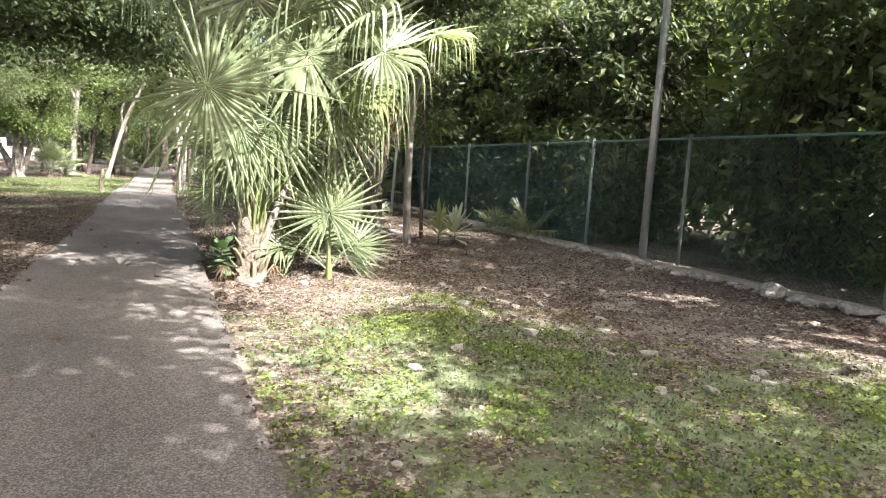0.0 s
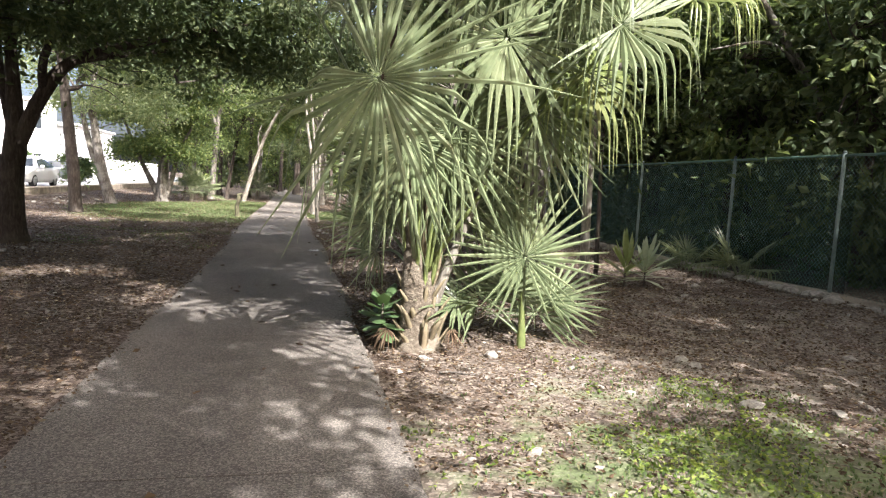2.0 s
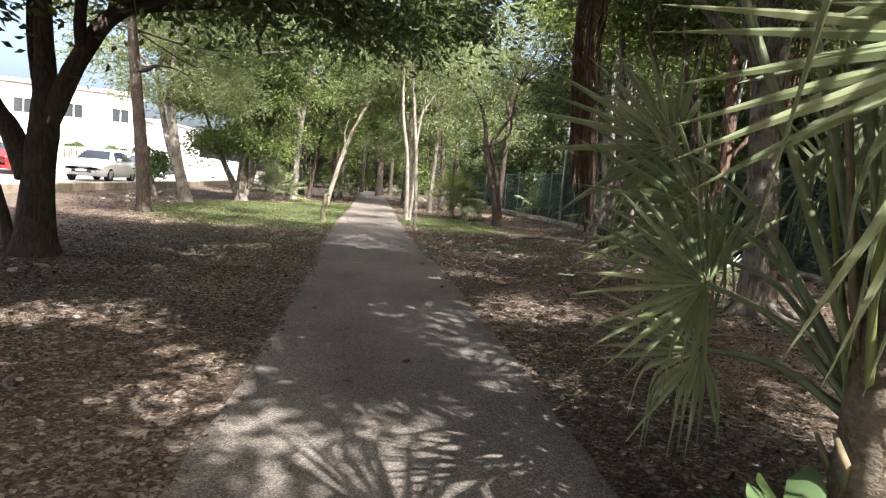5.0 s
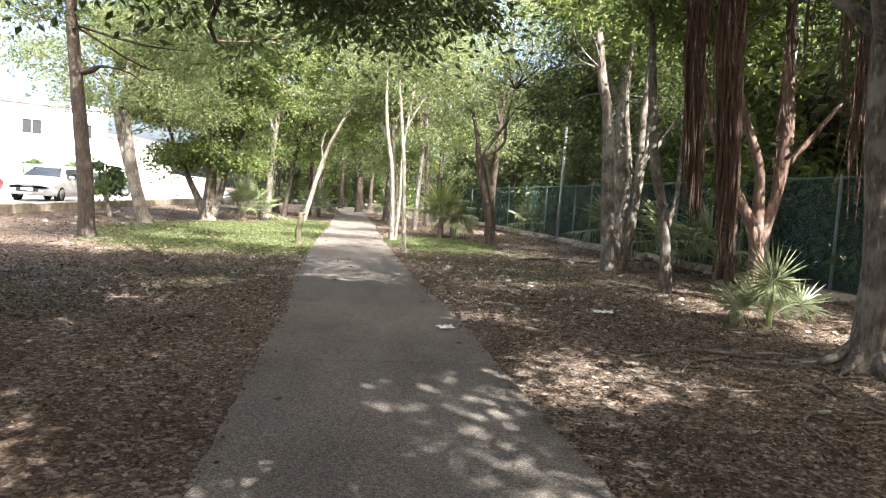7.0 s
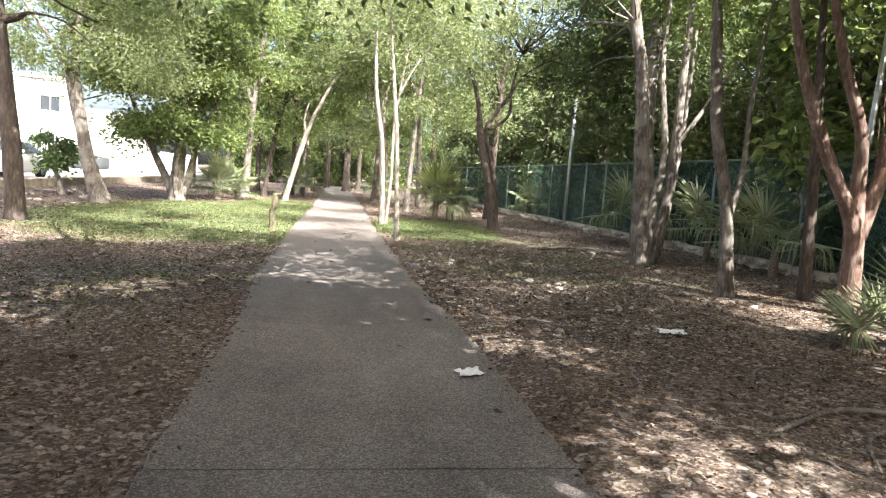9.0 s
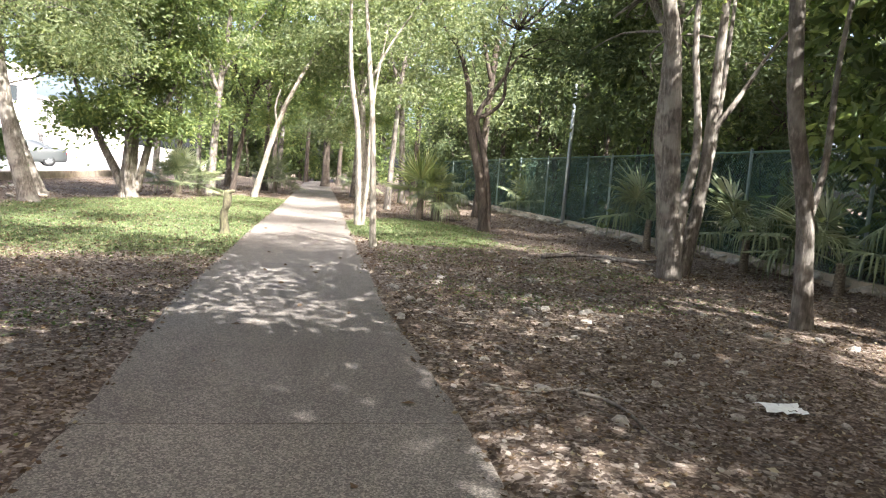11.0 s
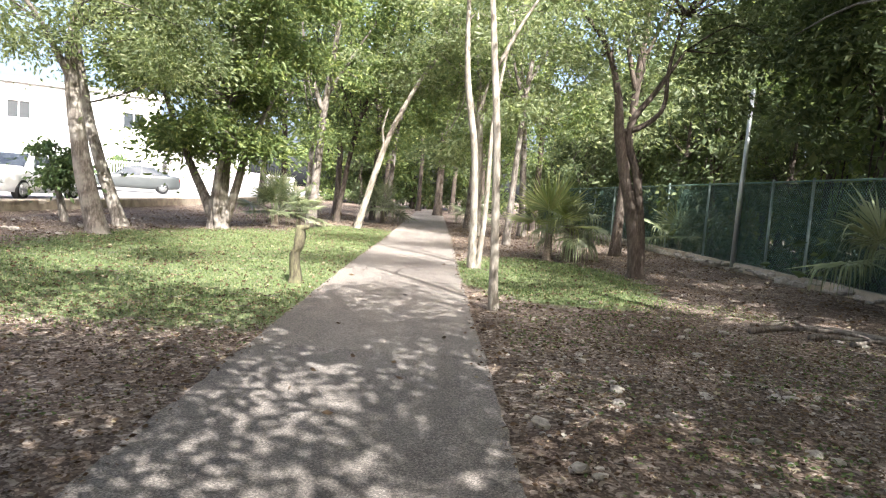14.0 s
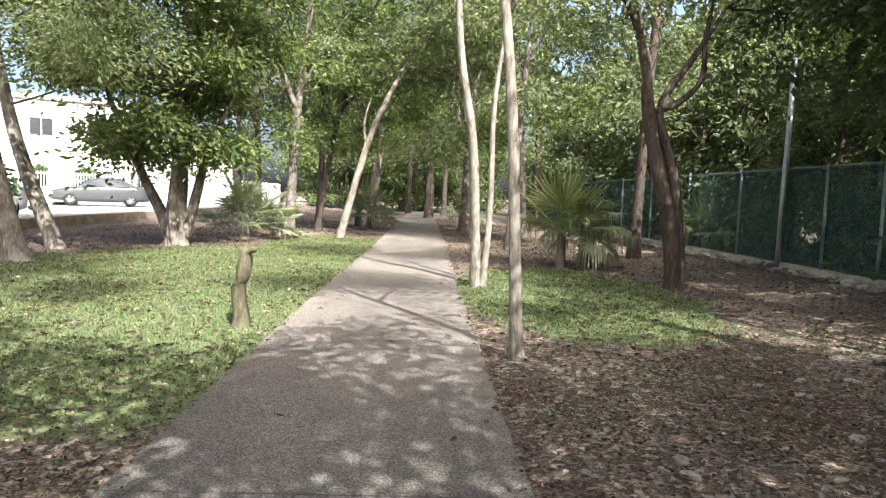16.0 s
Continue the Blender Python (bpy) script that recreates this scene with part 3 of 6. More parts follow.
def fan_palm(name, x, y, crown_z, trunk_r, count, R, stalk_len, seed, label, mat=PALM_LEAF, trunk=True, droop=0.35, el=(-15, 75), group="", arc=150, segs=30, w=0.034, z=-0.07, lean=(0, 0)):
    rng = np.random.default_rng(seed)
    t = thing(name, x, y, z, label, "palm", group)
    top = np.array([lean[0], lean[1], crown_z])
    if trunk:
        s = Shape()
        stem(s, [(0, 0, -0.05, trunk_r * 1.25), (lean[0] * 0.4, lean[1] * 0.4, crown_z * 0.45, trunk_r), (*top, trunk_r * 0.8)], 12, rng, 0.08)
        part("trunk", s, BARK_PALM, t)
    for i in range(count):
        az = i * 2.39996 + rng.uniform(-0.3, 0.3)
        e = radians(el[0] + (el[1] - el[0]) * (i + 0.5) / count)
        out = np.array([math.cos(az) * math.cos(e), math.sin(az) * math.cos(e), math.sin(e)])
        L = stalk_len * rng.uniform(0.8, 1.15)
        hub = top + out * L
        hub[2] -= 0.18 * L * math.cos(e)
        p = out + np.array([0, 0, -0.45 * math.cos(e)])
        n = np.array([-math.cos(az) * math.sin(e), -math.sin(az) * math.sin(e), math.cos(e) + 0.2]) + rng.normal(size=3) * 0.15
        frond(t, top * [1, 1, 0.95] + out * trunk_r * 0.5, hub, p, n, R * rng.uniform(0.85, 1.1), mat, rng, droop, arc, segs, 0.012, w)
    return t


# -- trees beside the path, from the start of the walk onwards
def big_spreading_tree():
    t = tree("spreading_tree", -5.5, 16.9,
             [[(0, 0, -0.05, 0.4), (0.02, 0, 0.35, 0.28), (0.05, 0, 1.25, 0.21), (0.12, 0, 1.9, 0.2), (0.1, 0.05, 2.6, 0.15), (0.03, 0.1, 3.6, 0.11), (-0.1, 0.4, 5.2, 0.06)],
              [(-0.06, 0, 1.15, 0.17), (-0.32, 0.05, 1.75, 0.14), (-0.62, 0.05, 2.2, 0.12), (-0.9, 0, 3.1, 0.09), (-1.4, -0.3, 4.6, 0.05)],
              [(0.1, 0, 1.75, 0.16), (0.36, -0.02, 2.35, 0.14), (0.65, -0.05, 2.95, 0.13), (1.15, -0.1, 3.55, 0.11), (2.3, -0.1, 4.0, 0.085), (3.6, 0.1, 4.4, 0.06), (5.0, 0.6, 5.0, 0.03)],
              [(0.65, -0.05, 2.95, 0.09), (0.8, -0.5, 3.5, 0.08), (1.5, -1.4, 4.3, 0.05), (2.2, -2.8, 4.9, 0.03)],
              [(-0.45, 0.3, -0.05, 0.1), (-0.55, 0.3, 0.6, 0.075), (-0.85, 0.25, 1.6, 0.06), (-1.3, 0.1, 2.9, 0.04)],
              [(0.05, 0.08, 2.2, 0.09), (-0.25, 0.4, 3.2, 0.07), (-0.5, 0.9, 4.4, 0.04)],
              [(1.15, -0.1, 3.55, 0.08), (1.7, 0.5, 3.8, 0.06), (3.0, 1.6, 4.3, 0.035)]],
             [(0.0, 0.3, 5.6, 2.4, 2.6, 1.2), (2.6, 0.2, 5.0, 2.3, 2.4, 0.9), (4.6, 0.6, 5.2, 1.7, 2.2, 0.8), (-2.2, -0.5, 5.2, 2.0, 2.2, 1.2), (1.6, -2.8, 5.3, 2.2, 1.6, 0.9), (2.2, 0.4, 4.45, 2.4, 2.0, 0.5), (4.6, 1.8, 4.5, 1.6, 2.0, 0.5), (-1.4, 0.6, 4.5, 2.0, 2.0, 0.6), (5.4, 4.0, 5.0, 1.8, 2.0, 0.7), (2.8, 5.4, 4.7, 2.2, 1.5, 0.5), (-3.0, -0.4, 4.3, 1.6, 1.8, 0.7), (-0.6, -1.4, 4.3, 1.5, 1.3, 0.5), (0.0, 6.2, 6.4, 2.2, 2.0, 0.9), (0.8, -2.0, 4.1, 1.6, 1.2, 0.4), (-1.2, -1.5, 3.9, 1.5, 1.2, 0.5), (-2.6, 0.4, 3.6, 1.2, 1.4, 0.6)],
             40000, 0.115, BARK_DARK, LEAF_DARK, 11, "large spreading tree with dark forked trunk and wide canopy", clumps=70, spread=0.4)
    return t


big_spreading_tree()

tree("roadside_tree", -7.22, 26.9,
     [[(0, 0, -0.05, 0.32), (-0.02, 0, 0.25, 0.2), (-0.1, 0, 1.6, 0.18), (-0.25, 0, 3.0, 0.16), (-0.38, 0, 4.3, 0.14), (-0.5, 0, 5.7, 0.12), (-0.5, 0.2, 7.6, 0.06)],
      [(-0.3, 0, 4.05, 0.1), (0.02, -0.05, 4.12, 0.075), (0.3, -0.1, 4.22, 0.03), (0.95, -0.2, 4.1, 0.02), (1.5, -0.3, 3.7, 0.01)]],
     [(-0.2, 0, 8.2, 2.4, 2.6, 1.5), (1.6, 0.6, 6.6, 1.8, 2.0, 1.0), (2.8, 1.6, 7.6, 1.6, 1.8, 1.0), (4.5, -2.5, 8.2, 2.2, 2.2, 0.9), (2.0, -3.0, 8.0, 2.0, 2.0, 0.9), (1.7, 1.6, 4.9, 1.4, 1.5, 0.5), (-1.8, 0.6, 5.8, 1.5, 1.6, 0.5)], 20000, 0.09, BARK_DARK, LEAF_FEATHER, 21,
     "straight dark-barked tree with a stubby side branch", clumps=34, ends=[(-0.45, 0, 5.2), (-0.5, 0.05, 6.4), (-0.5, 0.2, 7.5)])
tree("leaning_tree", -7.75, 33.4,
     [[(0, 0, -0.05, 0.34), (-0.08, 0, 0.3, 0.24), (-0.4, 0, 1.6, 0.2), (-0.68, 0, 3.3, 0.16), (-0.8, 0.2, 4.6, 0.12), (-0.7, 0.6, 6.6, 0.06)],
      [(-0.7, 0, 3.4, 0.09), (-1.2, -0.4, 4.6, 0.06), (-1.9, -0.9, 5.8, 0.03)]],
     [(-0.6, 0.4, 6.8, 2.0, 2.2, 1.2), (0.9, 0.6, 5.0, 1.5, 1.7, 1.2), (1.6, 0.2, 7.4, 2.0, 2.0, 1.6), (3.4, 0.4, 8.4, 1.8, 2.0, 1.4), (1.3, -0.4, 4.1, 1.2, 1.3, 0.5), (-1.6, -0.6, 4.6, 1.7, 1.8, 0.6), (-2.8, 0.2, 5.6, 1.8, 1.8, 0.6)], 21000, 0.085, BARK_GREY, LEAF_FEATHER, 22,
     "leaning grey-trunked tree with light feathery leaves", "pair of leaning trees", clumps=40)
tree("leaning_tree", -8.4, 35.9,
     [[(0, 0, -0.05, 0.24), (-0.15, 0, 0.4, 0.17), (-0.6, 0, 1.6, 0.15), (-1.05, 0, 3.2, 0.12), (-1.5, 0.2, 5.4, 0.06)]],
     [(-1.0, 0.4, 7.2, 1.8, 2.2, 1.2), (0.9, 1.2, 5.4, 1.6, 1.6, 1.2), (1.4, 1.4, 7.6, 1.8, 1.8, 1.4)], 10000, 0.085, BARK_GREY, LEAF_FEATHER, 23,
     "thinner leaning grey trunk beside its twin", "pair of leaning trees")
tree("broad_tree", -6.6, 38.1,
     [[(0, 0, -0.05, 0.36), (-0.02, 0, 0.4, 0.26), (0.02, 0.1, 1.3, 0.24), (0.1, 0.1, 2.6, 0.18), (0.2, 0.2, 4.6, 0.1), (0.1, 0.3, 6.4, 0.04)],
      [(-0.12, 0.15, 0.1, 0.17), (-0.45, 0.15, 0.9, 0.15), (-0.85, 0.15, 1.7, 0.12), (-1.5, 0.1, 3.2, 0.08), (-2.0, 0.1, 4.6, 0.04)],
      [(0.2, 0.1, 0.2, 0.15), (0.45, 0.15, 1.2, 0.13), (0.75, 0.3, 2.5, 0.1), (1.5, 0.3, 4.2, 0.05)],
      [(0.1, -0.25, -0.05, 0.12), (0.02, -0.3, 0.9, 0.1), (0.15, -0.4, 2.2, 0.08), (0.5, -0.9, 3.8, 0.04)]],
     [(math.cos(i * 2.4) * (1.2 + 0.13 * i) - 0.2, math.sin(i * 2.4) * (1.0 + 0.1 * i) - 0.3, 2.7 + 0.33 * i + 0.4 * math.sin(i * 5.1), 1.35 - 0.02 * i, 1.3, 0.3 + 0.012 * i) for i in range(19)], 26000, 0.125, BARK_GREY, LEAF_BROAD, 24,
     "broad several-stemmed tree with a low dense leafy crown", clumps=44, spread=0.42)
tree("sapling", -9.4, 35.0,
     [[(0, 0, -0.05, 0.11), (-0.12, 0, 0.6, 0.09), (-0.25, 0, 1.1, 0.06), (-0.3, 0, 2.0, 0.02)]],
     [(-0.25, 0, 1.55, 0.65, 0.65, 0.55)], 1500, 0.11, BARK_GREY, LEAF_FERN, 25, "small bushy sapling near the street wall", clumps=16, spread=0.2)
tree("leaning_pale_tree", -3.0, 42.9,
     [[(0, 0, -0.05, 0.16), (0.25, 0, 0.9, 0.12), (0.88, 0, 3.2, 0.11), (1.42, 0, 4.5, 0.09), (2.1, 0, 5.8, 0.07), (3.2, 0.3, 7.4, 0.03)],
      [(0.86, 0, 3.0, 0.05), (0.75, -0.05, 3.8, 0.05), (0.95, -0.1, 4.6, 0.02)]],
     [(2.8, 0.2, 7.8, 2.2, 2.4, 1.4), (0.8, 0.2, 6.2, 1.4, 1.5, 1.0), (2.0, 0.8, 10.2, 2.4, 2.4, 1.6)], 8000, 0.1, BARK_PALE, LEAF_FEATHER, 26, "slender pale-barked tree leaning over the path")
tree("slender_tree", 0.72, 31.9,
     [[(0, 0, -0.05, 0.12), (-0.03, 0, 0.8, 0.085), (-0.12, 0, 2.4, 0.075), (-0.4, 0, 4.1, 0.06), (-0.5, 0.2, 6.6, 0.03)],
      [(0.1, 0.02, -0.05, 0.08), (0.15, 0.02, 0.6, 0.06), (0.2, 0, 1.5, 0.05), (0.22, 0.1, 3.2, 0.04), (0.5, 0.2, 5.2, 0.02)]],
     [(-0.4, 0.2, 7.0, 1.3, 1.4, 1.2), (0.9, 0.4, 5.2, 0.9, 1.0, 0.6)], 3000, 0.08, BARK_PALE, LEAF_FEATHER, 27, "two slender pale trunks rising beside the path", clumps=36)
tree("slender_tree", 0.74, 27.0,
     [[(0, 0, -0.05, 0.09), (-0.03, 0, 0.4, 0.065), (-0.1, 0, 1.7, 0.055), (-0.16, 0, 2.5, 0.05), (-0.25, 0, 3.3, 0.045), (-0.5, 0.1, 5.6, 0.02)],
      [(-0.2, 0, 3.2, 0.03), (0.2, 0.1, 4.0, 0.02), (0.8, 0.3, 4.9, 0.01)]],
     [(-0.4, 0.1, 5.8, 1.3, 1.4, 1.0), (0.9, 0.4, 5.1, 0.9, 1.0, 0.7)], 3600, 0.08, BARK_PALE, LEAF_FEATHER, 28, "single slender pale trunk at the path edge", clumps=26)
tree("forked_tree", 4.3, 32.4,
     [[(0, 0, -0.05, 0.23), (-0.03, 0, 0.3, 0.16), (-0.2, 0, 1.3, 0.14), (-0.52, 0, 2.5, 0.12), (-0.66, 0, 3.2, 0.11), (-0.75, 0, 3.9, 0.08), (-1.1, 0, 4.9, 0.06), (-1.9, 0.2, 5.9, 0.03)],
      [(0.05, 0.03, -0.05, 0.14), (0.02, 0.02, 1.0, 0.1), (-0.2, -0.03, 2.2, 0.09), (-0.45, 0, 3.0, 0.08), (-0.3, 0, 3.5, 0.07), (0.05, 0, 4.0, 0.06), (0.6, 0, 4.9, 0.03)],
      [(-0.6, 0, 3.1, 0.07), (-0.1, 0.1, 3.3, 0.06), (0.25, 0, 3.7, 0.05), (0.28, 0, 4.5, 0.04), (0.5, 0, 5.6, 0.02)]],
     [(-0.6, 0.2, 6.2, 2.2, 2.0, 1.2), (0.9, 0.2, 5.8, 1.7, 1.8, 1.2), (-1.8, 0, 5.0, 1.0, 1.2, 0.6), (1.6, 0.6, 8.2, 1.8, 2.0, 1.3)], 7500, 0.085, BARK_DARK, LEAF_FEATHER, 29, "dark forked twisting tree standing in leaf litter", clumps=40)
tree("clump_tree", 5.5, 24.5,
     [[(0, 0, -0.05, 0.24), (-0.05, 0, 0.5, 0.19), (-0.17, 0, 1.8, 0.16), (-0.35, 0, 3.8, 0.13), (-0.58, 0, 4.8, 0.11), (-0.8, 0.3, 7.4, 0.05)],
      [(0.4, 0.5, -0.05, 0.17), (0.62, 0.5, 0.7, 0.12), (0.76, 0.5, 1.9, 0.1), (0.8, 0.5, 4.0, 0.08), (0.85, 0.5, 6.2, 0.04)],
      [(0.78, 0.5, 2.5, 0.05), (1.2, 0.4, 3.2, 0.045), (1.75, 0.5, 4.0, 0.03), (2.5, 0.6, 4.9, 0.015)],
      [(0.25, 0.35, -0.05, 0.13), (0.35, 0.4, 1.2, 0.09), (0.55, 0.5, 2.4, 0.07), (0.35, 0.6, 4.4, 0.05), (0.5, 0.6, 6.6, 0.03)],
      [(0.55, 0.5, -0.05, 0.11), (0.8, 0.55, 1.4, 0.07), (0.98, 0.6, 3.0, 0.05), (1.1, 0.7, 5.0, 0.03)]],
     [(0.9, 0.9, 7.2, 1.6, 1.8, 1.1), (1.4, 0.7, 6.2, 1.7, 1.9, 1.2), (-1.5, -0.6, 6.2, 0.9, 1.0, 0.6)], 6600, 0.1, BARK_GREY, LEAF_BROAD, 30, "clump of rough grey trunks by the fence", clumps=46)
tree("old_tree", 7.25, 27.5,
     [[(0, 0, -0.05, 0.357), (-0.05, 0, 0.4, 0.272), (-0.25, 0, 1.6, 0.212), (-0.42, 0, 2.7, 0.221), (-0.45, 0, 3.8, 0.187), (-0.4, 0.1, 4.8, 0.17), (-0.2, 0.4, 7.8, 0.0765)],
      [(-0.4, 0, 4.3, 0.102), (-1.0, 0.3, 5.6, 0.068), (-1.8, 0.5, 6.8, 0.034)]],
     [(-0.4, 0.4, 7.6, 2.6, 2.8, 1.5), (0.6, 2.2, 6.0, 2.2, 2.2, 2.2), (-0.4, 4.6, 5.4, 1.6, 2.2, 2.0)], 14000, 0.12, BARK_GREY, LEAF_DARK, 31, "old thick tree with peeling rough bark by the fence", clumps=70, wob=0.13)
tree("thin_dark_tree", 5.2, 21.0,
     [[(0, 0, -0.05, 0.15), (-0.05, 0, 0.5, 0.11), (-0.17, 0, 1.45, 0.1), (-0.45, 0, 2.5, 0.09), (-0.62, 0, 3.9, 0.08), (-0.8, 0.2, 6.6, 0.03)],
      [(-0.12, 0.05, 1.0, 0.05), (0.1, 0.1, 1.9, 0.04), (0.2, 0.2, 3.2, 0.03), (0.5, 0.3, 5.0, 0.015)]],
     [(-0.6, 0.2, 6.2, 1.8, 1.9, 1.1), (0.6, 0.4, 5.4, 1.4, 1.4, 0.9)], 4600, 0.09, BARK_GREY, LEAF_BROAD, 32, "thin brown-trunked tree in dry leaves")
tree("thin_dark_tree", 6.44, 20.9,
     [[(0, 0, -0.05, 0.11), (-0.05, 0, 1.2, 0.08), (-0.15, 0, 2.7, 0.07), (-0.3, 0.1, 5.6, 0.03)]],
     [(-0.3, 0.1, 5.8, 1.5, 1.6, 1.0)], 4000, 0.09, BARK_DARK, LEAF_BROAD, 33, "thin straight dark trunk near the fence")


def red_tree():
    t = tree("red_barked_tree", 6.1, 19.6,
             [[(0, 0, -0.05, 0.202), (-0.04, 0, 0.4, 0.148), (-0.08, 0, 1.1, 0.13), (-0.25, 0, 1.5, 0.106), (-0.47, 0, 1.85, 0.0944), (-0.8, 0, 2.45, 0.0832), (-1.1, 0, 3.1, 0.071), (-1.4, 0, 4.1, 0.0592), (-1.9, 0, 6.0, 0.0296)],
              [(-0.05, 0, 1.0, 0.0944), (-0.08, 0.05, 1.8, 0.0832), (-0.18, 0, 2.45, 0.071), (-0.55, 0, 3.3, 0.0592), (-0.8, 0.1, 4.4, 0.0414), (-0.9, 0.2, 6.0, 0.0178)],
              [(0.0, 0, 1.1, 0.0944), (0.2, 0.02, 1.9, 0.0944), (0.28, 0, 2.8, 0.101), (0.25, 0.05, 3.8, 0.0888), (0.2, 0.1, 5.2, 0.0592), (0.3, 0.2, 7.0, 0.0296)],
              [(0.25, 0.05, 2.3, 0.0474), (0.7, 0, 2.9, 0.0414), (1.2, -0.1, 3.6, 0.0296), (1.9, -0.3, 4.6, 0.0178)]],
             [(-1.6, 0.1, 6.2, 2.0, 2.2, 1.1), (0.4, 0.2, 7.0, 2.0, 2.2, 1.3), (1.4, -0.8, 5.4, 1.4, 1.6, 1.0), (-0.6, -1.6, 6.0, 1.9, 1.4, 0.9)], 8200, 0.11, BARK_RED, LEAF_DARK, 34,
             "reddish forked tree wrapped in hanging aerial roots", clumps=56, wob=0.12)
    rng = np.random.default_rng(77)
    for cx, cy, z0, z1, rr, k in ((0.24, 0.03, 1.9, 4.8, 0.11, 22),):
        s = Shape()
        for _ in range(k):
            a, r = rng.uniform(0, 6.28), rr * rng.uniform(0.75, 1.15)
            lo, hi = rng.uniform(z0, z0 + 1.4), rng.uniform(z1 - 1.5, z1)
            pts = []
            for q in range(6):
                f = q / 5
                aa = a + 0.9 * math.sin(3 * f + a)
                pts.append((cx + r * math.cos(aa), cy + r * math.sin(aa), hi + (lo - hi) * f, rng.uniform(0.004, 0.009)))
            stem(s, pts, 4, None, 0, 2)
        tagged(part("aerial_root_mat", s, ROOT, t, "matted reddish hanging aerial roots"), kind="stuff")


red_tree()


def hanging_root_tree():
    """The tree close to the path whose roots and dry leaves hang into view."""
    t = tree("root_hung_tree", 4.75, 15.5,
             [[(0, 0, -0.05, 0.42), (0.0, 0, 0.3, 0.26), (-0.05, 0, 1.4, 0.2), (-0.2, 0, 2.6, 0.18), (-0.3, 0, 4.0, 0.14), (-0.2, 0.3, 6.5, 0.06)],
              [(-0.2, 0, 2.5, 0.1), (0.3, 0.6, 3.4, 0.09), (0.9, 1.4, 4.2, 0.06), (1.4, 2.0, 5.4, 0.03)],
              [(-0.28, 0, 3.4, 0.09), (-0.9, 0.5, 4.2, 0.07), (-1.6, 0.9, 5.0, 0.04), (-2.6, 1.2, 5.6, 0.02)],
              [(-0.28, 0, 3.3, 0.09), (-1.4, -0.9, 4.3, 0.075), (-2.7, -1.8, 4.8, 0.06), (-3.5, -2.4, 4.9, 0.045), (-4.4, -3.2, 5.4, 0.02)]],
             [(-0.2, 0.4, 6.4, 2.3, 2.4, 1.2), (-2.4, 0.8, 5.8, 1.6, 1.8, 0.8), (1.2, 1.4, 5.4, 1.6, 1.6, 1.1), (-0.8, -2.0, 6.2, 2.2, 1.6, 1.0), (-2.0, 2.2, 7.0, 2.0, 1.8, 0.9), (-2.2, 5.0, 6.8, 2.0, 2.0, 0.9)], 12500, 0.11, BARK_GREY, LEAF_DARK, 35,
             "grey tree with spreading surface roots and hanging root strands", clumps=60)
    rng = np.random.default_rng(41)
    for bx, by, bz, ln, k in ((0.7, 1.2, 3.9, 1.9, 9), (0.45, 0.8, 3.6, 1.3, 6), (1.15, 1.9, 4.6, 2.6, 10), (-0.6, 0.9, 4.2, 1.1, 5), (0.95, 1.6, 4.3, 2.2, 12), (0.2, 1.1, 4.4, 1.7, 8), (0.65, 1.5, 3.9, 2.5, 10), (1.3, 1.7, 4.8, 2.0, 12)):
        s = Shape()
        for _ in range(k):
            x, y = bx + rng.uniform(-0.12, 0.12), by + rng.uniform(-0.12, 0.12)
            L = ln * rng.uniform(0.5, 1.0)
            stem(s, [(x, y, bz, 0.012), (x + rng.uniform(-.06, .06), y, bz - L * 0.5, 0.012), (x + rng.uniform(-.12, .12), y + rng.uniform(-.1, .1), bz - L, 0.005)], 4, None, 0, 3)
        part("hanging_root", s, ROOT, t, "dry reddish root strands hanging from a limb")
    # thick matted tresses of fine roots that hang from the limb beside the path
    for cx, cy, tip, wide in ((-3.5, -2.25, 1.45, 0.095), (-3.53, -2.67, 1.15, 0.085)):
        s = Shape()
        for _ in range(84):
            a, r = rng.uniform(0, 6.28), wide * rng.uniform(0.15, 1.1) ** 0.6
            lo = tip + abs(rng.normal()) * 0.45
            pts = []
            for q in range(9):
                f = q / 8
                z = 4.85 + (lo - 4.85) * f
                aa = a + 1.3 * math.sin(2.2 * z + a) + 0.5 * math.sin(5.1 * z + 2 * a)
                k = r * (1.15 - 0.55 * f * f)
                pts.append((cx + k * math.cos(aa) + 0.03 * math.sin(1.7 * z) + rng.normal() * 0.008, cy + k * math.sin(aa), z, rng.uniform(0.003, 0.0065)))
            stem(s, pts, 4, None, 0, 2)
        tagged(part("aerial_root_mat", s, ROOT, t, "matted reddish-brown tress of hanging aerial roots"), kind="stuff")
    for a in (0.2, 1.1, 2.0, 2.7, 3.4, 4.1, 4.9, 5.6):
        s = Shape()
        L = rng.uniform(0.7, 1.7)
        stem(s, [(0.2 * math.cos(a), 0.2 * math.sin(a), 0.22, 0.09), (0.5 * math.cos(a + .1), 0.5 * math.sin(a + .1), 0.05, 0.045), (L * 0.75 * math.cos(a + .25), L * 0.75 * math.sin(a + .25), 0.02, 0.025), (L * math.cos(a), L * math.sin(a), -0.02, 0.015)], 6, rng, 0.1)
        part("root", s, BARK_GREY, t)


hanging_root_tree()

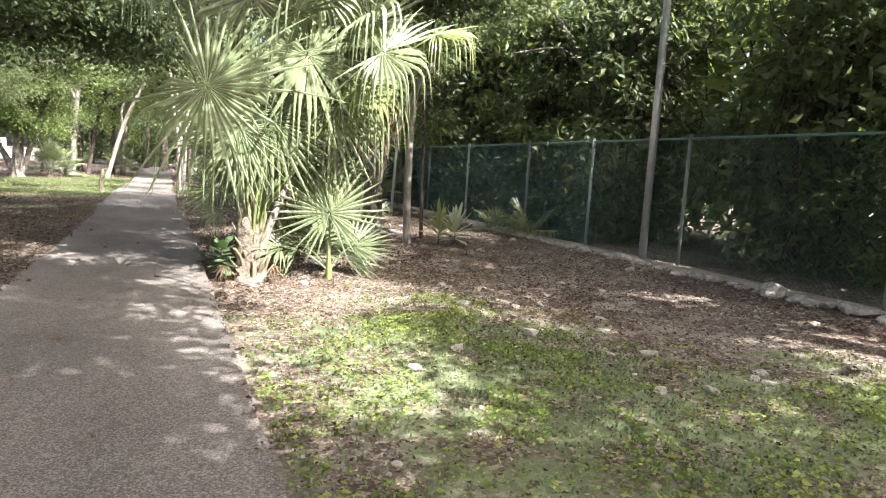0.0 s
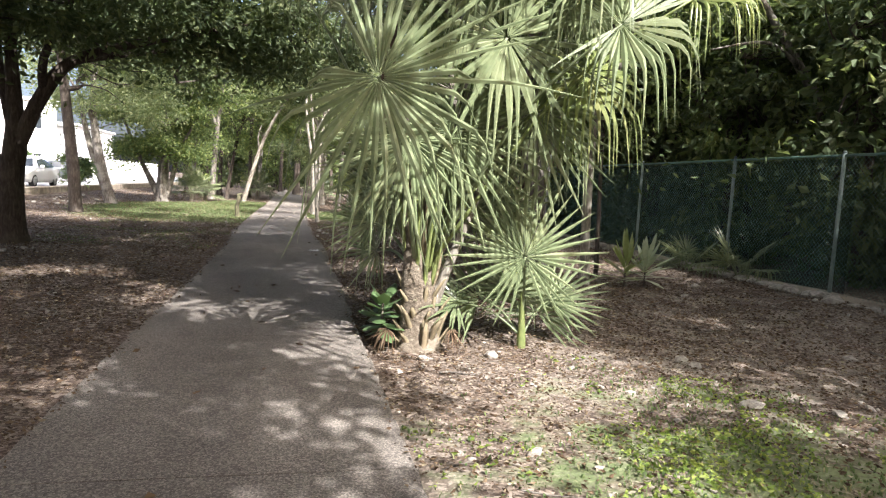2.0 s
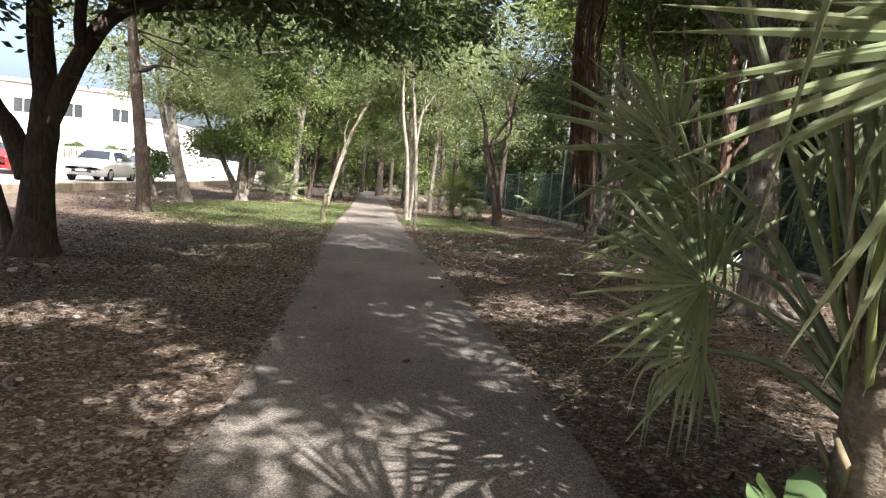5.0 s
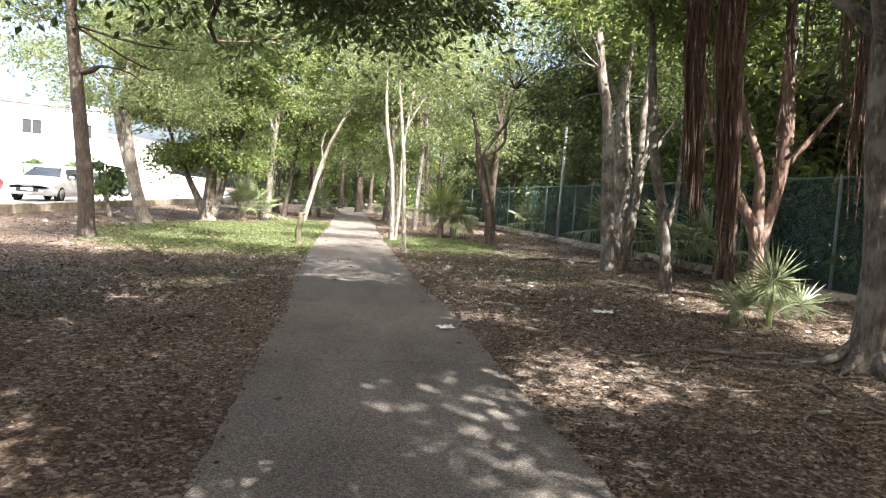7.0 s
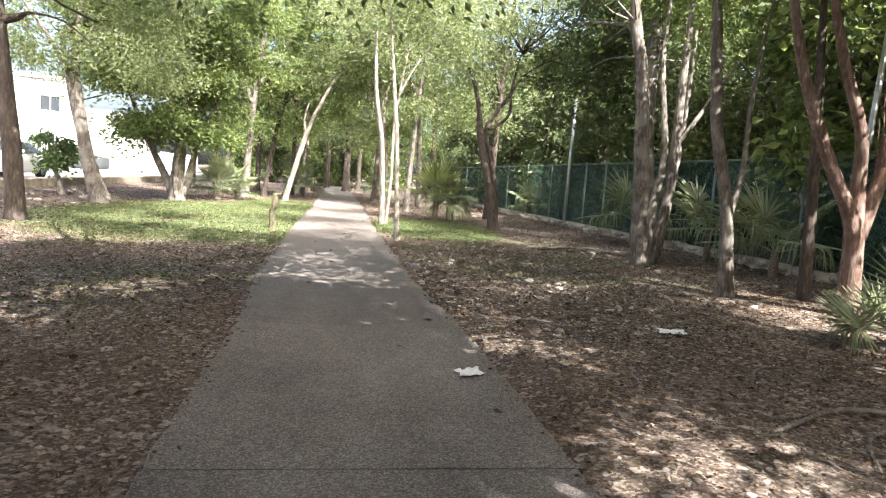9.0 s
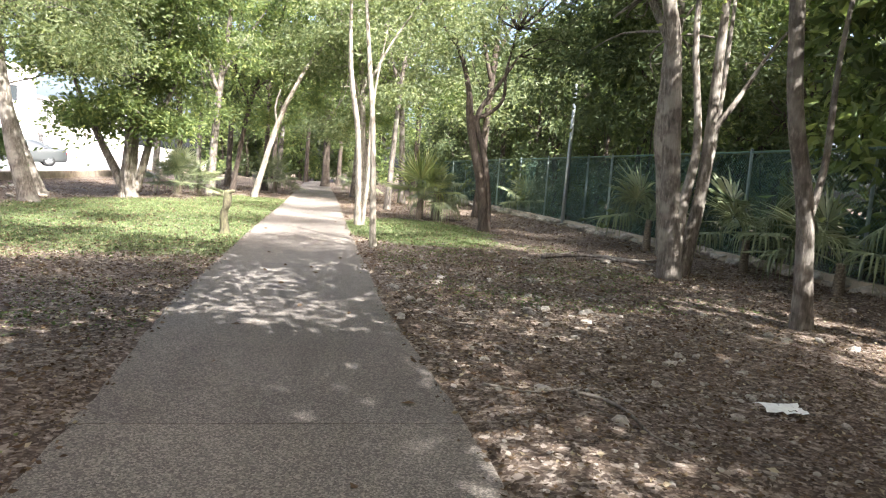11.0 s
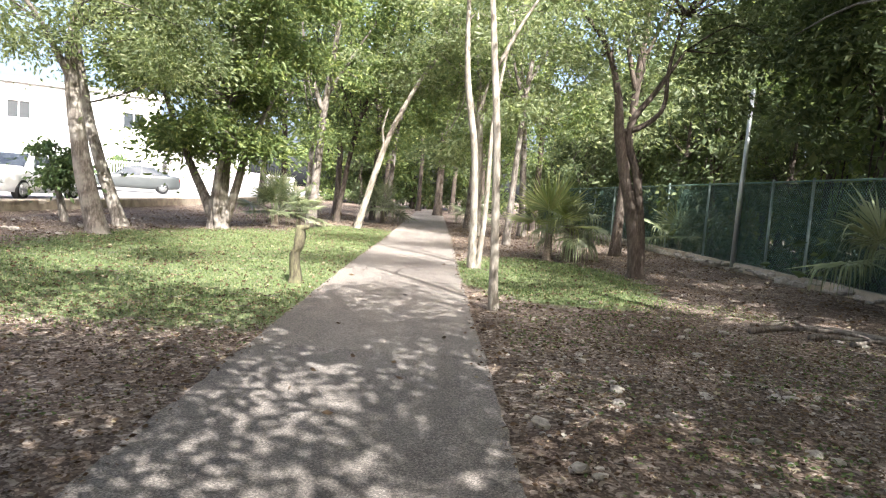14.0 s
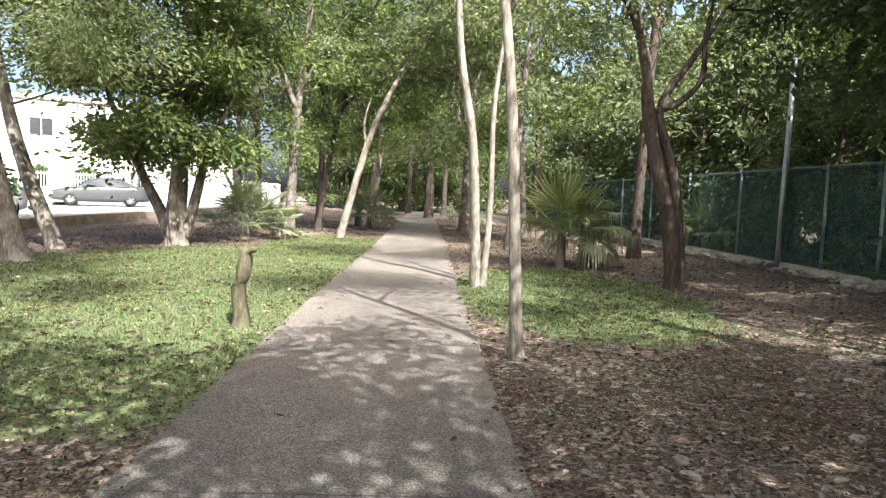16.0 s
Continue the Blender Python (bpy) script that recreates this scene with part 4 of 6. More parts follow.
tree("thin_pale_tree", 4.85, 13.2,
     [[(0, 0, -0.05, 0.11), (-0.02, 0, 0.4, 0.085), (-0.06, 0, 1.5, 0.08), (0.0, 0, 3.2, 0.07), (0.45, 0, 4.0, 0.06), (0.9, 0.1, 5.4, 0.03)]],
     [(0.9, 0.1, 5.8, 1.6, 1.6, 1.0), (1.4, -2.0, 6.8, 2.2, 2.2, 0.8), (-0.6, -1.0, 7.0, 1.8, 1.8, 0.8)], 6500, 0.1, BARK_PALE, LEAF_DARK, 36, "thin pale trunk behind the fan palms")
tree("vine_stem", 5.55, 14.2,
     [[(0, 0, -0.05, 0.05), (-0.03, 0, 1.0, 0.04), (-0.1, 0, 3.6, 0.035), (0.1, 0.1, 5.6, 0.02)]],
     [(0.1, 0.1, 5.8, 1.0, 1.0, 0.7), (0.3, 0, 2.8, 0.25, 0.25, 0.4)], 1800, 0.1, BARK_DARK, LEAF_DARK, 37, "thin dark climbing stem with sparse leaves")


def stump():
    t = thing("tree_stump", -2.13, 28.1, -0.05, "short mossy broken tree stump with lopped branch on grass", "stump")
    rng = np.random.default_rng(3)
    s = Shape()
    stem(s, [(0, 0, -0.05, 0.13), (0.0, 0, 0.1, 0.085), (-0.03, 0, 0.42, 0.075), (0.03, 0, 0.62, 0.085), (0.02, 0.02, 0.86, 0.06)], 10, rng, 0.22)
    part("trunk", s, BARK_MOSS, t)
    s = Shape()
    stem(s, [(0.02, 0, 0.78, 0.05), (0.1, -0.02, 0.84, 0.04), (0.16, -0.02, 0.84, 0.03)], 7, rng, 0.1)
    part("knot", s, BARK_MOSS, t)


stump()

# trees farther along the path and between it and the street
FAR = [(-4.9, 44.0, 0.16, 5.4, 0.6, BARK_GREY, LEAF_BROAD), (-4.3, 46.5, 0.12, 6.2, 1.6, BARK_DARK, LEAF_BROAD), (-6.8, 47.5, 0.14, 6.0, -0.3, BARK_DARK, LEAF_DARK), (-3.2, 51.0, 0.14, 6.4, 0.2, BARK_DARK, LEAF_BROAD),
       (0.1, 64.5, 0.3, 8.0, 0.1, BARK_DARK, LEAF_DARK), (1.6, 44.0, 0.14, 6.2, -0.5, BARK_PALE, LEAF_FEATHER), (2.3, 40.0, 0.11, 5.8, 0.6, BARK_GREY, LEAF_FEATHER), (1.5, 50.0, 0.16, 6.8, 0.4, BARK_GREY, LEAF_BROAD),
       (3.6, 46.0, 0.15, 6.6, -0.6, BARK_GREY, LEAF_BROAD), (5.6, 38.8, 0.14, 6.4, 0.5, BARK_DARK, LEAF_FEATHER), (5.0, 52.0, 0.17, 7.0, 0.2, BARK_DARK, LEAF_BROAD), (-2.9, 57.0, 0.17, 7.0, 0.6, BARK_GREY, LEAF_BROAD),
       (-5.6, 55.0, 0.16, 6.6, 0.3, BARK_DARK, LEAF_DARK), (2.4, 58.0, 0.17, 7.0, -0.4, BARK_PALE, LEAF_BROAD), (-8.6, 50.5, 0.17, 6.6, 0.4, BARK_GREY, LEAF_BROAD), (-8.2, 60.0, 0.17, 6.6, 0.4, BARK_GREY, LEAF_BROAD),
       (-3.8, 66.0, 0.18, 7.0, 0.4, BARK_DARK, LEAF_BROAD), (3.4, 67.0, 0.18, 7.0, -0.4, BARK_DARK, LEAF_DARK), (-1.5, 74.0, 0.2, 7.0, 0.2, BARK_DARK, LEAF_DARK), (1.4, 76.0, 0.2, 7.0, 0.3, BARK_DARK, LEAF_BROAD)]
for i, (x, y, r, h, lean, bark, leaf) in enumerate(FAR):
    h *= 1.45 if i % 3 else 1.75
    tree("park_tree", x, y,
         [[(0, 0, -0.05, r * 1.5), (lean * 0.08, 0, h * 0.1, r), (lean * 0.4, 0.05, h * 0.45, r * 0.8), (lean, 0.1, h * 0.8, r * 0.5), (lean * 1.4, 0.2, h * 1.05, r * 0.2)],
          [(lean * 0.4, 0.05, h * 0.45, r * 0.6), (lean * 0.4 - 0.7, -0.3, h * 0.66, r * 0.4), (lean - 1.3, -0.6, h * 0.85, r * 0.15)],
          [(lean * 0.5, 0.05, h * 0.52, r * 0.5), (lean + 0.6, 0.2, h * 0.7, r * 0.35), (lean + 1.4, 0.4, h * 0.84, r * 0.15)]],
         [(lean, 0.1, h * 0.98, 2.5, 2.5, h * 0.18), (lean - 1.5, -0.5, h * 0.72, 1.9, 1.8, h * 0.14), (lean + 1.4, 0.3, h * 0.6, 1.8, 1.8, h * 0.14), (lean - 0.6, 0, h * 0.4, 1.2, 1.3, h * 0.08)],
         5600 if y < 56 else 3600, 0.13 if y < 56 else 0.17, bark, leaf, 60 + i, "park tree with grey-brown trunk in the shade of its neighbours", "park trees", clumps=36)


# -- fan palms
def big_palm():
    t = thing("fan_palm", 1.08, 8.85, -0.06, "large fan palm with drooping pleated leaves at the path edge", "palm")
    rng = np.random.default_rng(8)
    s = Shape()
    stem(s, [(0, 0, -0.05, 0.25), (0, 0, 0.25, 0.19), (-0.04, 0, 0.7, 0.15), (-0.06, 0, 1.1, 0.11), (-0.06, 0, 1.5, 0.05)], 14, rng, 0.1)
    part("trunk", s, BARK_PALM, t)
    s = Shape()
    stem(s, [(0.08, -0.02, 0.25, 0.07), (0.22, -0.03, 0.7, 0.05), (0.5, -0.05, 1.5, 0.036), (0.8, 0.0, 2.5, 0.022)], 9, rng, 0.1)
    part("side_trunk", s, BARK_PALE, t)
    for i in range(40):
        a, z = i * 2.4 + rng.uniform(-0.3, 0.3), 0.5 * (i / 40) ** 1.2 + rng.uniform(-0.03, 0.03)
        r = 0.2 - 0.07 * (i / 40)
        b = Vector((math.cos(a), math.sin(a), 0))
        q = Vector((-math.sin(a), math.cos(a), 0))
        L, w = rng.uniform(0.1, 0.3), rng.uniform(0.025, 0.07)
        o = rng.uniform(0.1, 0.9)
        p0, p1, p2 = b * r + Vector((0, 0, z)), b * (r + L * o * 0.5) + Vector((0, 0, z + L * 0.6)), b * (r + L * o) + Vector((0, 0, z + L))
        s = Shape().add([p0 - q * w, p0 + q * w, p0 + b * 0.03, p1 - q * w * 0.8, p1 + q * w * 0.8, p1 + b * 0.03, p2 - q * w * 0.25, p2 + q * w * 0.25, p2 + b * 0.015],
                        [(0, 3, 5, 2), (2, 5, 4, 1), (0, 1, 4, 3), (3, 6, 8, 5), (5, 8, 7, 4), (3, 4, 7, 6), (6, 7, 8)])
        part("leaf_base", s, PALM_HUSK, t, "pale dry leaf stub")
    c = np.array([-0.04, 0.0, 0.72])
    f = [  # hub, direction of the stalk, facing, radius, droop, material
        ((-0.67, -1.4, 2.3), (0.7, -0.25, -0.5), (-0.12, -1, 0.2), 1.5, 0.3, PALM_LEAF),
        ((0.55, -0.5, 2.88), (0.2, -0.3, -0.85), (0.1, -1, 0.2), 1.3, 0.26, PALM_LEAF),
        ((1.41, -0.34, 2.69), (0.3, -0.4, -0.6), (0.2, -1, 0.5), 1.1, 0.6, PALM_PALE),
        ((2.05, -0.94, 3.27), (0.85, -0.3, 0.15), (0.1, -0.4, 1), 0.95, 0.7, PALM_PALE),
        ((-1.3, 0.7, 3.5), (-0.7, -0.3, 0.35), (-0.2, -0.4, 1), 1.0, 0.4, PALM_LEAF),
        ((-0.6, 0.1, 3.1), (-0.5, -0.4, 0.5), (-0.1, -0.5, 1), 1.0, 0.4, PALM_LEAF),
        ((0.35, -0.9, 3.3), (0.25, -0.6, 0.6), (0.05, -0.6, 1), 1.3, 0.35, PALM_LEAF),
        ((1.25, -0.75, 3.45), (0.6, -0.5, 0.45), (0.2, -0.5, 1), 1.25, 0.4, PALM_LEAF),
        ((-0.5, 0.9, 3.4), (-0.4, 0.6, 0.6), (-0.2, -0.6, 1), 1.1, 0.35, PALM_LEAF),
        ((-0.25, -0.4, 1.95), (-0.2, -0.15, -0.95), (-0.1, -1, 0.1), 1.0, 0.1, PALM_LEAF),
        ((0.15, -0.35, 2.05), (0.1, -0.1, -0.95), (0.05, -1, 0.1), 1.1, 0.1, PALM_LEAF),
        ((0.95, -0.2, 2.3), (0.3, -0.1, -0.95), (0.1, -1, 0.2), 1.1, 0.1, PALM_LEAF),
        ((0.45, 0.4, 2.2), (0.15, 0.1, -0.95), (0, -1, 0.1), 1.1, 0.1, PALM_LEAF),
        ((-0.42, 0.6, 1.15), (-0.6, 0.3, 0.15), (0.1, -1, 0.3), 0.6, 0.15, PALM_LEAF),
        ((-0.35, 0.7, 0.85), (-0.5, 0.3, -0.1), (0.1, -1, 0.4), 0.55, 0.15, PALM_LEAF),
        ((0.6, 0.6, 1.3), (0.6, 0.1, 0.3), (0, -1, 0.3), 0.75, 0.15, PALM_LEAF),
        ((1.0, 0.7, 1.0), (0.7, 0.1, 0.1), (0, -1, 0.3), 0.65, 0.15, PALM_LEAF),
        ((0.2, 0.7, 2.0), (0.2, 0.6, -0.4), (0, -1, 0.4), 0.9, 0.3, PALM_LEAF),
        ((1.6, 0.6, 2.5), (0.7, 0.3, -0.5), (0.2, -1, 0.5), 1.2, 0.35, PALM_LEAF),
        ((1.5, 0.1, 3.5), (0.7, 0.1, 0.5), (0.2, -0.9, 0.6), 1.2, 0.5, PALM_LEAF),
        ((-0.35, 1.2, 1.75), (-0.7, 0.2, 0.1), (0.1, -1, 0.3), 0.75, 0.2, PALM_LEAF),
        ((-0.25, 1.0, 1.45), (-0.8, 0.1, -0.2), (0.1, -1, 0.3), 0.7, 0.2, PALM_LEAF),
        ((0.0, 1.3, 1.2), (-0.5, 0.3, 0.5), (0.1, -1, 0.3), 0.7, 0.2, PALM_LEAF),
        ((0.75, 1.3, 1.55), (0.5, 0.2, 0.4), (0, -1, 0.3), 0.8, 0.2, PALM_LEAF),
        ((1.3, 1.4, 1.3), (0.6, 0.1, 0.2), (0, -1, 0.3), 0.8, 0.2, PALM_LEAF),
        ((1.3, -1.15, 2.93), (0.8, -0.3, 0.1), (0.1, -0.8, 0.6), 1.05, 0.4, PALM_LEAF),
        ((-0.15, -0.5, 3.5), (-0.2, -0.4, 0.9), (0, -1, 0.5), 1.3, 0.35, PALM_LEAF),
        ((0.7, -0.35, 3.75), (0.35, -0.2, 0.9), (0.1, -1, 0.5), 1.3, 0.4, PALM_LEAF),
        ((-0.75, -0.1, 3.85), (-0.5, -0.1, 0.8), (-0.1, -1, 0.4), 1.15, 0.4, PALM_LEAF),
    ]
    for hub, p, n, R, dr, mt in f:
        hub = np.array(hub)
        if R > 1.4:
            frond(t, c + 0.1 * (hub - c), hub, p, n, R, mt, rng, dr, 158, 38, 0.016, 0.0125, 0.3)
        else:
            frond(t, c + 0.1 * (hub - c), hub, p, n, R, mt, rng, dr, 160 if R > 1.2 else (150 if R > 1.0 else 110), 34 if R > 0.8 else 24, 0.015, 0.02 if R > 0.8 else 0.04, 0.38)
    for k in range(16):
        a = k * 2.4
        q = [(0.1 * math.cos(a), 0.1 * math.sin(a), 0.45 + 0.03 * k, 0.028), (0.2 * math.cos(a), 0.2 * math.sin(a), 1.0 + 0.02 * k, 0.018), (0.34 * math.cos(a + 0.2), 0.34 * math.sin(a + 0.2), 1.7 + 0.03 * k, 0.01)]
        s = Shape()
        stem(s, q, 5, None, 0, 3)
        part("leaf_stalk", s, PALM_PALE if k % 3 else PALM_HUSK, t)
    for x, y, R in ((-0.34, -0.22, 0.34), (-0.3, 0.05, 0.28), (0.26, -0.24, 0.26)):
        s = Shape()
        fan(s, (x, y, 0.22), (x, y, -0.5), (x, y, 1.2), R, 14, 80, 0.3, 0.05, rng, 0.35)
        part("withered_leaf", s, DRY_LEAF, t, "curled brown withered leaf")


big_palm()


def small_palm(name, x, y, hub_z, R, seed, label, mat, count=9, group="", face=(0, -1, 0.35)):
    """A young fan palm: a few stiff fans on a short stalk."""
    rng = np.random.default_rng(seed)
    t = thing(name, x, y, -0.07, label, "palm", group)
    s = Shape()
    stem(s, [(0, 0, -0.05, 0.05), (-0.01, 0, 0.3 * hub_z, 0.035), (-0.03, -0.02, 0.6 * hub_z, 0.022)], 7, rng, 0.1)
    part("stalk_base", s, PALM_PALE, t)
    frond(t, (0, 0, 0.2), (-0.06, -0.1, hub_z), (-0.05, 0.25, 0.95), face, R, mat, rng, 0.05, 165, 36, 0.014, 0.03, 0.36)
    for i in range(count - 1):
        a = i * 2.4 + 0.6
        d = np.array([math.cos(a), abs(math.sin(a)) * 0.8 + 0.2, rng.uniform(0.5, 1.2)])
        d /= np.linalg.norm(d)
        hub = d * hub_z * rng.uniform(0.55, 0.95)
        hub[2] = max(0.25, hub[2])
        frond(t, (0, 0, 0.12), hub, d + [0, 0, 0.15], (-d[0] * 0.5, -abs(d[1]) - 0.3, 0.9), R * rng.uniform(0.65, 0.9), mat, rng, 0.15, 130, 26, 0.01, 0.04, 0.38)
    return t


small_palm("young_fan_palm", 2.12, 8.8, 0.93, 0.95, 9, "young fan palm with a round stiff pleated leaf", PALM_LEAF, 6)
small_palm("young_fan_palm", 5.05, 17.7, 0.68, 0.66, 10, "young green fan palm with stiff leaves beside a red trunk", PALM_LEAF, 9)
fan_palm("understorey_palm", 2.9, 35.5, 0.7, 0.1, 10, 1.05, 0.7, 13, "fan palm with upright pale leaves on grass", PALM_PALE, droop=0.12, el=(25, 88), arc=110, segs=24)
fan_palm("understorey_palm", 3.5, 35.8, 0.95, 0.14, 12, 0.85, 0.65, 14, "dark-trunked fan palm with drooping leaves", droop=0.4, el=(-35, 60))
fan_palm("understorey_palm", -5.6, 41.0, 0.4, 0.12, 15, 0.75, 1.0, 15, "bushy grey-green palm on the grass edge", droop=0.15, el=(5, 85))
fan_palm("understorey_palm", -5.0, 42.0, 0.3, 0.1, 10, 0.7, 0.8, 16, "bushy grey-green palm on the grass edge", droop=0.15, el=(5, 85))
fan_palm("understorey_palm", 7.45, 25.3, 0.7, 0.08, 7, 0.9, 0.75, 17, "fan palm with spreading leaves at the fence", droop=0.35, el=(0, 70), group="palms along the fence")
fan_palm("understorey_palm", 7.35, 22.9, 0.6, 0.08, 7, 0.95, 0.8, 18, "fan palm with spreading leaves at the fence", droop=0.35, el=(0, 70), group="palms along the fence")
fan_palm("understorey_palm", 7.3, 28.7, 0.8, 0.08, 7, 0.95, 0.75, 19, "fan palm with drooping leaves behind a trunk", droop=0.35, el=(0, 70), group="palms along the fence")
fan_palm("understorey_palm", 7.75, 14.5, 0.2, 0.07, 7, 0.55, 0.45, 20, "low palm sprout in front of the fence", droop=0.3, el=(5, 70), group="palms along the fence")
fan_palm("understorey_palm", 7.8, 13.1, 0.25, 0.07, 7, 0.6, 0.5, 21, "low palm sprout in front of the fence", droop=0.3, el=(5, 70), group="palms along the fence")
fan_palm("understorey_palm", 8.0, 40.0, 0.6, 0.09, 8, 0.85, 0.7, 22, "fan palm with spreading leaves at the fence", droop=0.3, el=(0, 70), group="palms along the fence")
fan_palm("understorey_palm", -2.5, 48.5, 0.6, 0.12, 11, 0.85, 0.8, 23, "dark fan palm under the trees", droop=0.25, el=(0, 80))
fan_palm("understorey_palm", 1.9, 53.0, 0.6, 0.12, 11, 0.85, 0.8, 24, "dark fan palm under the trees", droop=0.25, el=(0, 80))


def rosette(name, x, y, count, L, w, mat, seed, label, category, el=(15, 85), z=-0.06, wide=0.55, stalk=0.0):
    """A rosette of strap-shaped or oval leaves."""
    rng = np.random.default_rng(seed)
    t = thing(name, x, y, z, label, category)
    for i in range(count):
        a, e = i * 2.4 + rng.uniform(-.2, .2), radians(el[0] + (el[1] - el[0]) * (i / count))
        d = Vector((math.cos(a) * math.cos(e), math.sin(a) * math.cos(e), math.sin(e)))
        q = Vector((-math.sin(a), math.cos(a), 0))
        n = q.cross(d)
        l = L * rng.uniform(0.75, 1.1)
        vs, fs = [], []
        prof = [(0, 0.35), (0.3, 0.8), (wide, 1.0), (0.85, 0.55), (1.0, 0.04)]
        o = Vector((0, 0, stalk * (0.3 + 0.7 * i / count)))
        for k, (f, ww) in enumerate(prof):
            c = o + d * l * f - Vector((0, 0, 0.18 * l * f * f * math.cos(e)))
            vs += [c - q * w * ww + n * w * 0.25 * ww, c, c + q * w * ww + n * w * 0.25 * ww]
        for k in range(4):
            fs += [(3 * k, 3 * k + 1, 3 * k + 4, 3 * k + 3), (3 * k + 1, 3 * k + 2, 3 * k + 5, 3 * k + 4)]
        part("leaf", Shape().add(vs, fs), mat, t)
    if stalk:
        s = Shape()
        stem(s, [(0, 0, -0.04, 0.02), (0, 0, stalk, 0.012)], 6, None, 0, 2)
        part("stalk", s, BARK_GREY, t)
    return t


rosette("agave", 5.85, 12.95, 26, 0.62, 0.05, AGAVE_LEAF, 4, "grey-green spiky rosette plant catching the sun", "plant", (-5, 80), stalk=0.42)
rosette("agave", 5.5, 13.0, 22, 0.65, 0.045, PALM_PALE, 5, "yellow-green spiky rosette plant in leaf litter", "plant", (5, 85), stalk=0.45)
rosette("broadleaf_plant", 0.72, 8.85, 18, 0.25, 0.065, GLOSSY_LEAF, 6, "glossy round-leaved plant at the palm foot", "plant", (-20, 60), stalk=0.46, wide=0.66)
rosette("broadleaf_plant", 0.72, 9.25, 14, 0.2, 0.06, GLOSSY_LEAF, 7, "low glossy round-leaved plant at the palm foot", "plant", (-15, 50), stalk=0.25, wide=0.6)


# -- woods behind the fence: several kinds, repeated
def wood_tree(seed, h, leaf, label):
    rng = np.random.default_rng(seed)
    k = rng.uniform(-0.4, 0.4)
    return tree("forest_tree", 0, 0,
                [[(0, 0, -0.1, 0.17), (k * 0.3, 0, h * 0.2, 0.12), (k, 0.1, h * 0.6, 0.09), (k * 1.2, 0.2, h, 0.03)],
                 [(k * 0.6, 0, h * 0.4, 0.06), (k - 0.9, 0.3, h * 0.6, 0.04), (k - 1.7, 0.5, h * 0.72, 0.015)]],
                [(k, 0, h * 0.85, 2.0, 2.2, h * 0.2), (k - 0.9, 0.3, h * 0.55, 1.5, 1.7, h * 0.16), (k + 0.6, -0.3, h * 0.36, 1.3, 1.6, h * 0.14), (k, 0.2, h * 0.14, 1.2, 1.4, h * 0.1)],
                2900, 0.185, BARK_DARK, leaf, seed, label, "trees behind the fence", clumps=60, spread=0.36, narrow=0.5)


def woods():
    kinds = [wood_tree(101, 7.5, LEAF_DARK, "dark dense forest tree behind the fence"), wood_tree(102, 8.5, LEAF_BROAD, "dark dense forest tree behind the fence"), wood_tree(103, 6.5, LEAF_BROAD, "leafy forest tree behind the fence")]
    rng = np.random.default_rng(15)
    spots = []
    y = -20.0
    while y < 80:
        spots.append((10.3 + rng.uniform(-0.3, 0.5) - 0.031 * y, y, rng.choice([0.6, 0.8, 1.0])))
        spots.append((12.8 + rng.uniform(-0.6, 0.8) - 0.031 * y, y + 2.0, rng.uniform(0.85, 1.2)))
        spots.append((15.6 + rng.uniform(-0.6, 0.8) - 0.031 * y, y + 0.5, rng.uniform(1.2, 1.5)))
        y += 4.0
    spots += [(9.75, 19.6, 1.0), (9.8, 16.2, 0.95), (9.55, 23.4, 0.9), (9.9, 12.6, 0.8), (10.7, 6.6, 0.6), (11.6, 8.3, 0.75), (13.6, 9.6, 0.8), (11.2, 4.6, 0.6)]
    spots += [(x, 82 + rng.uniform(-2, 3), 1.2) for x in np.arange(-10, 8, 2.6)] + [(x, 88 + rng.uniform(-2, 3), 1.6) for x in np.arange(-11, 8, 2.8)]
    for i, (x, y, s) in enumerate(spots):
        k = kinds[i % 3]
        m = Matrix.LocRotScale((x, y, -0.08), Euler((0, 0, rng.uniform(0, 6.28))), (s, s, s * rng.uniform(0.9, 1.1)))
        if i < 3:
            k.matrix_basis = m
        else:
            copy_thing(k, m)


woods()
tree("leaning_dead_trunk", 12.1, 15.0, [[(0, 0, -0.1, 0.16), (-0.5, 0, 1.9, 0.13), (-1.15, 0, 3.6, 0.11), (-1.8, 0, 4.5, 0.1), (-2.9, 0, 5.8, 0.07), (-3.8, 0.1, 7.0, 0.04)], [(-1.8, 0, 4.5, 0.05), (-2.8, -0.2, 4.9, 0.035), (-4.2, -0.3, 4.6, 0.015)]], [], 0, 0.1, BARK_GREY, LEAF_DARK, 140, "bare leaning grey trunk behind the fence")
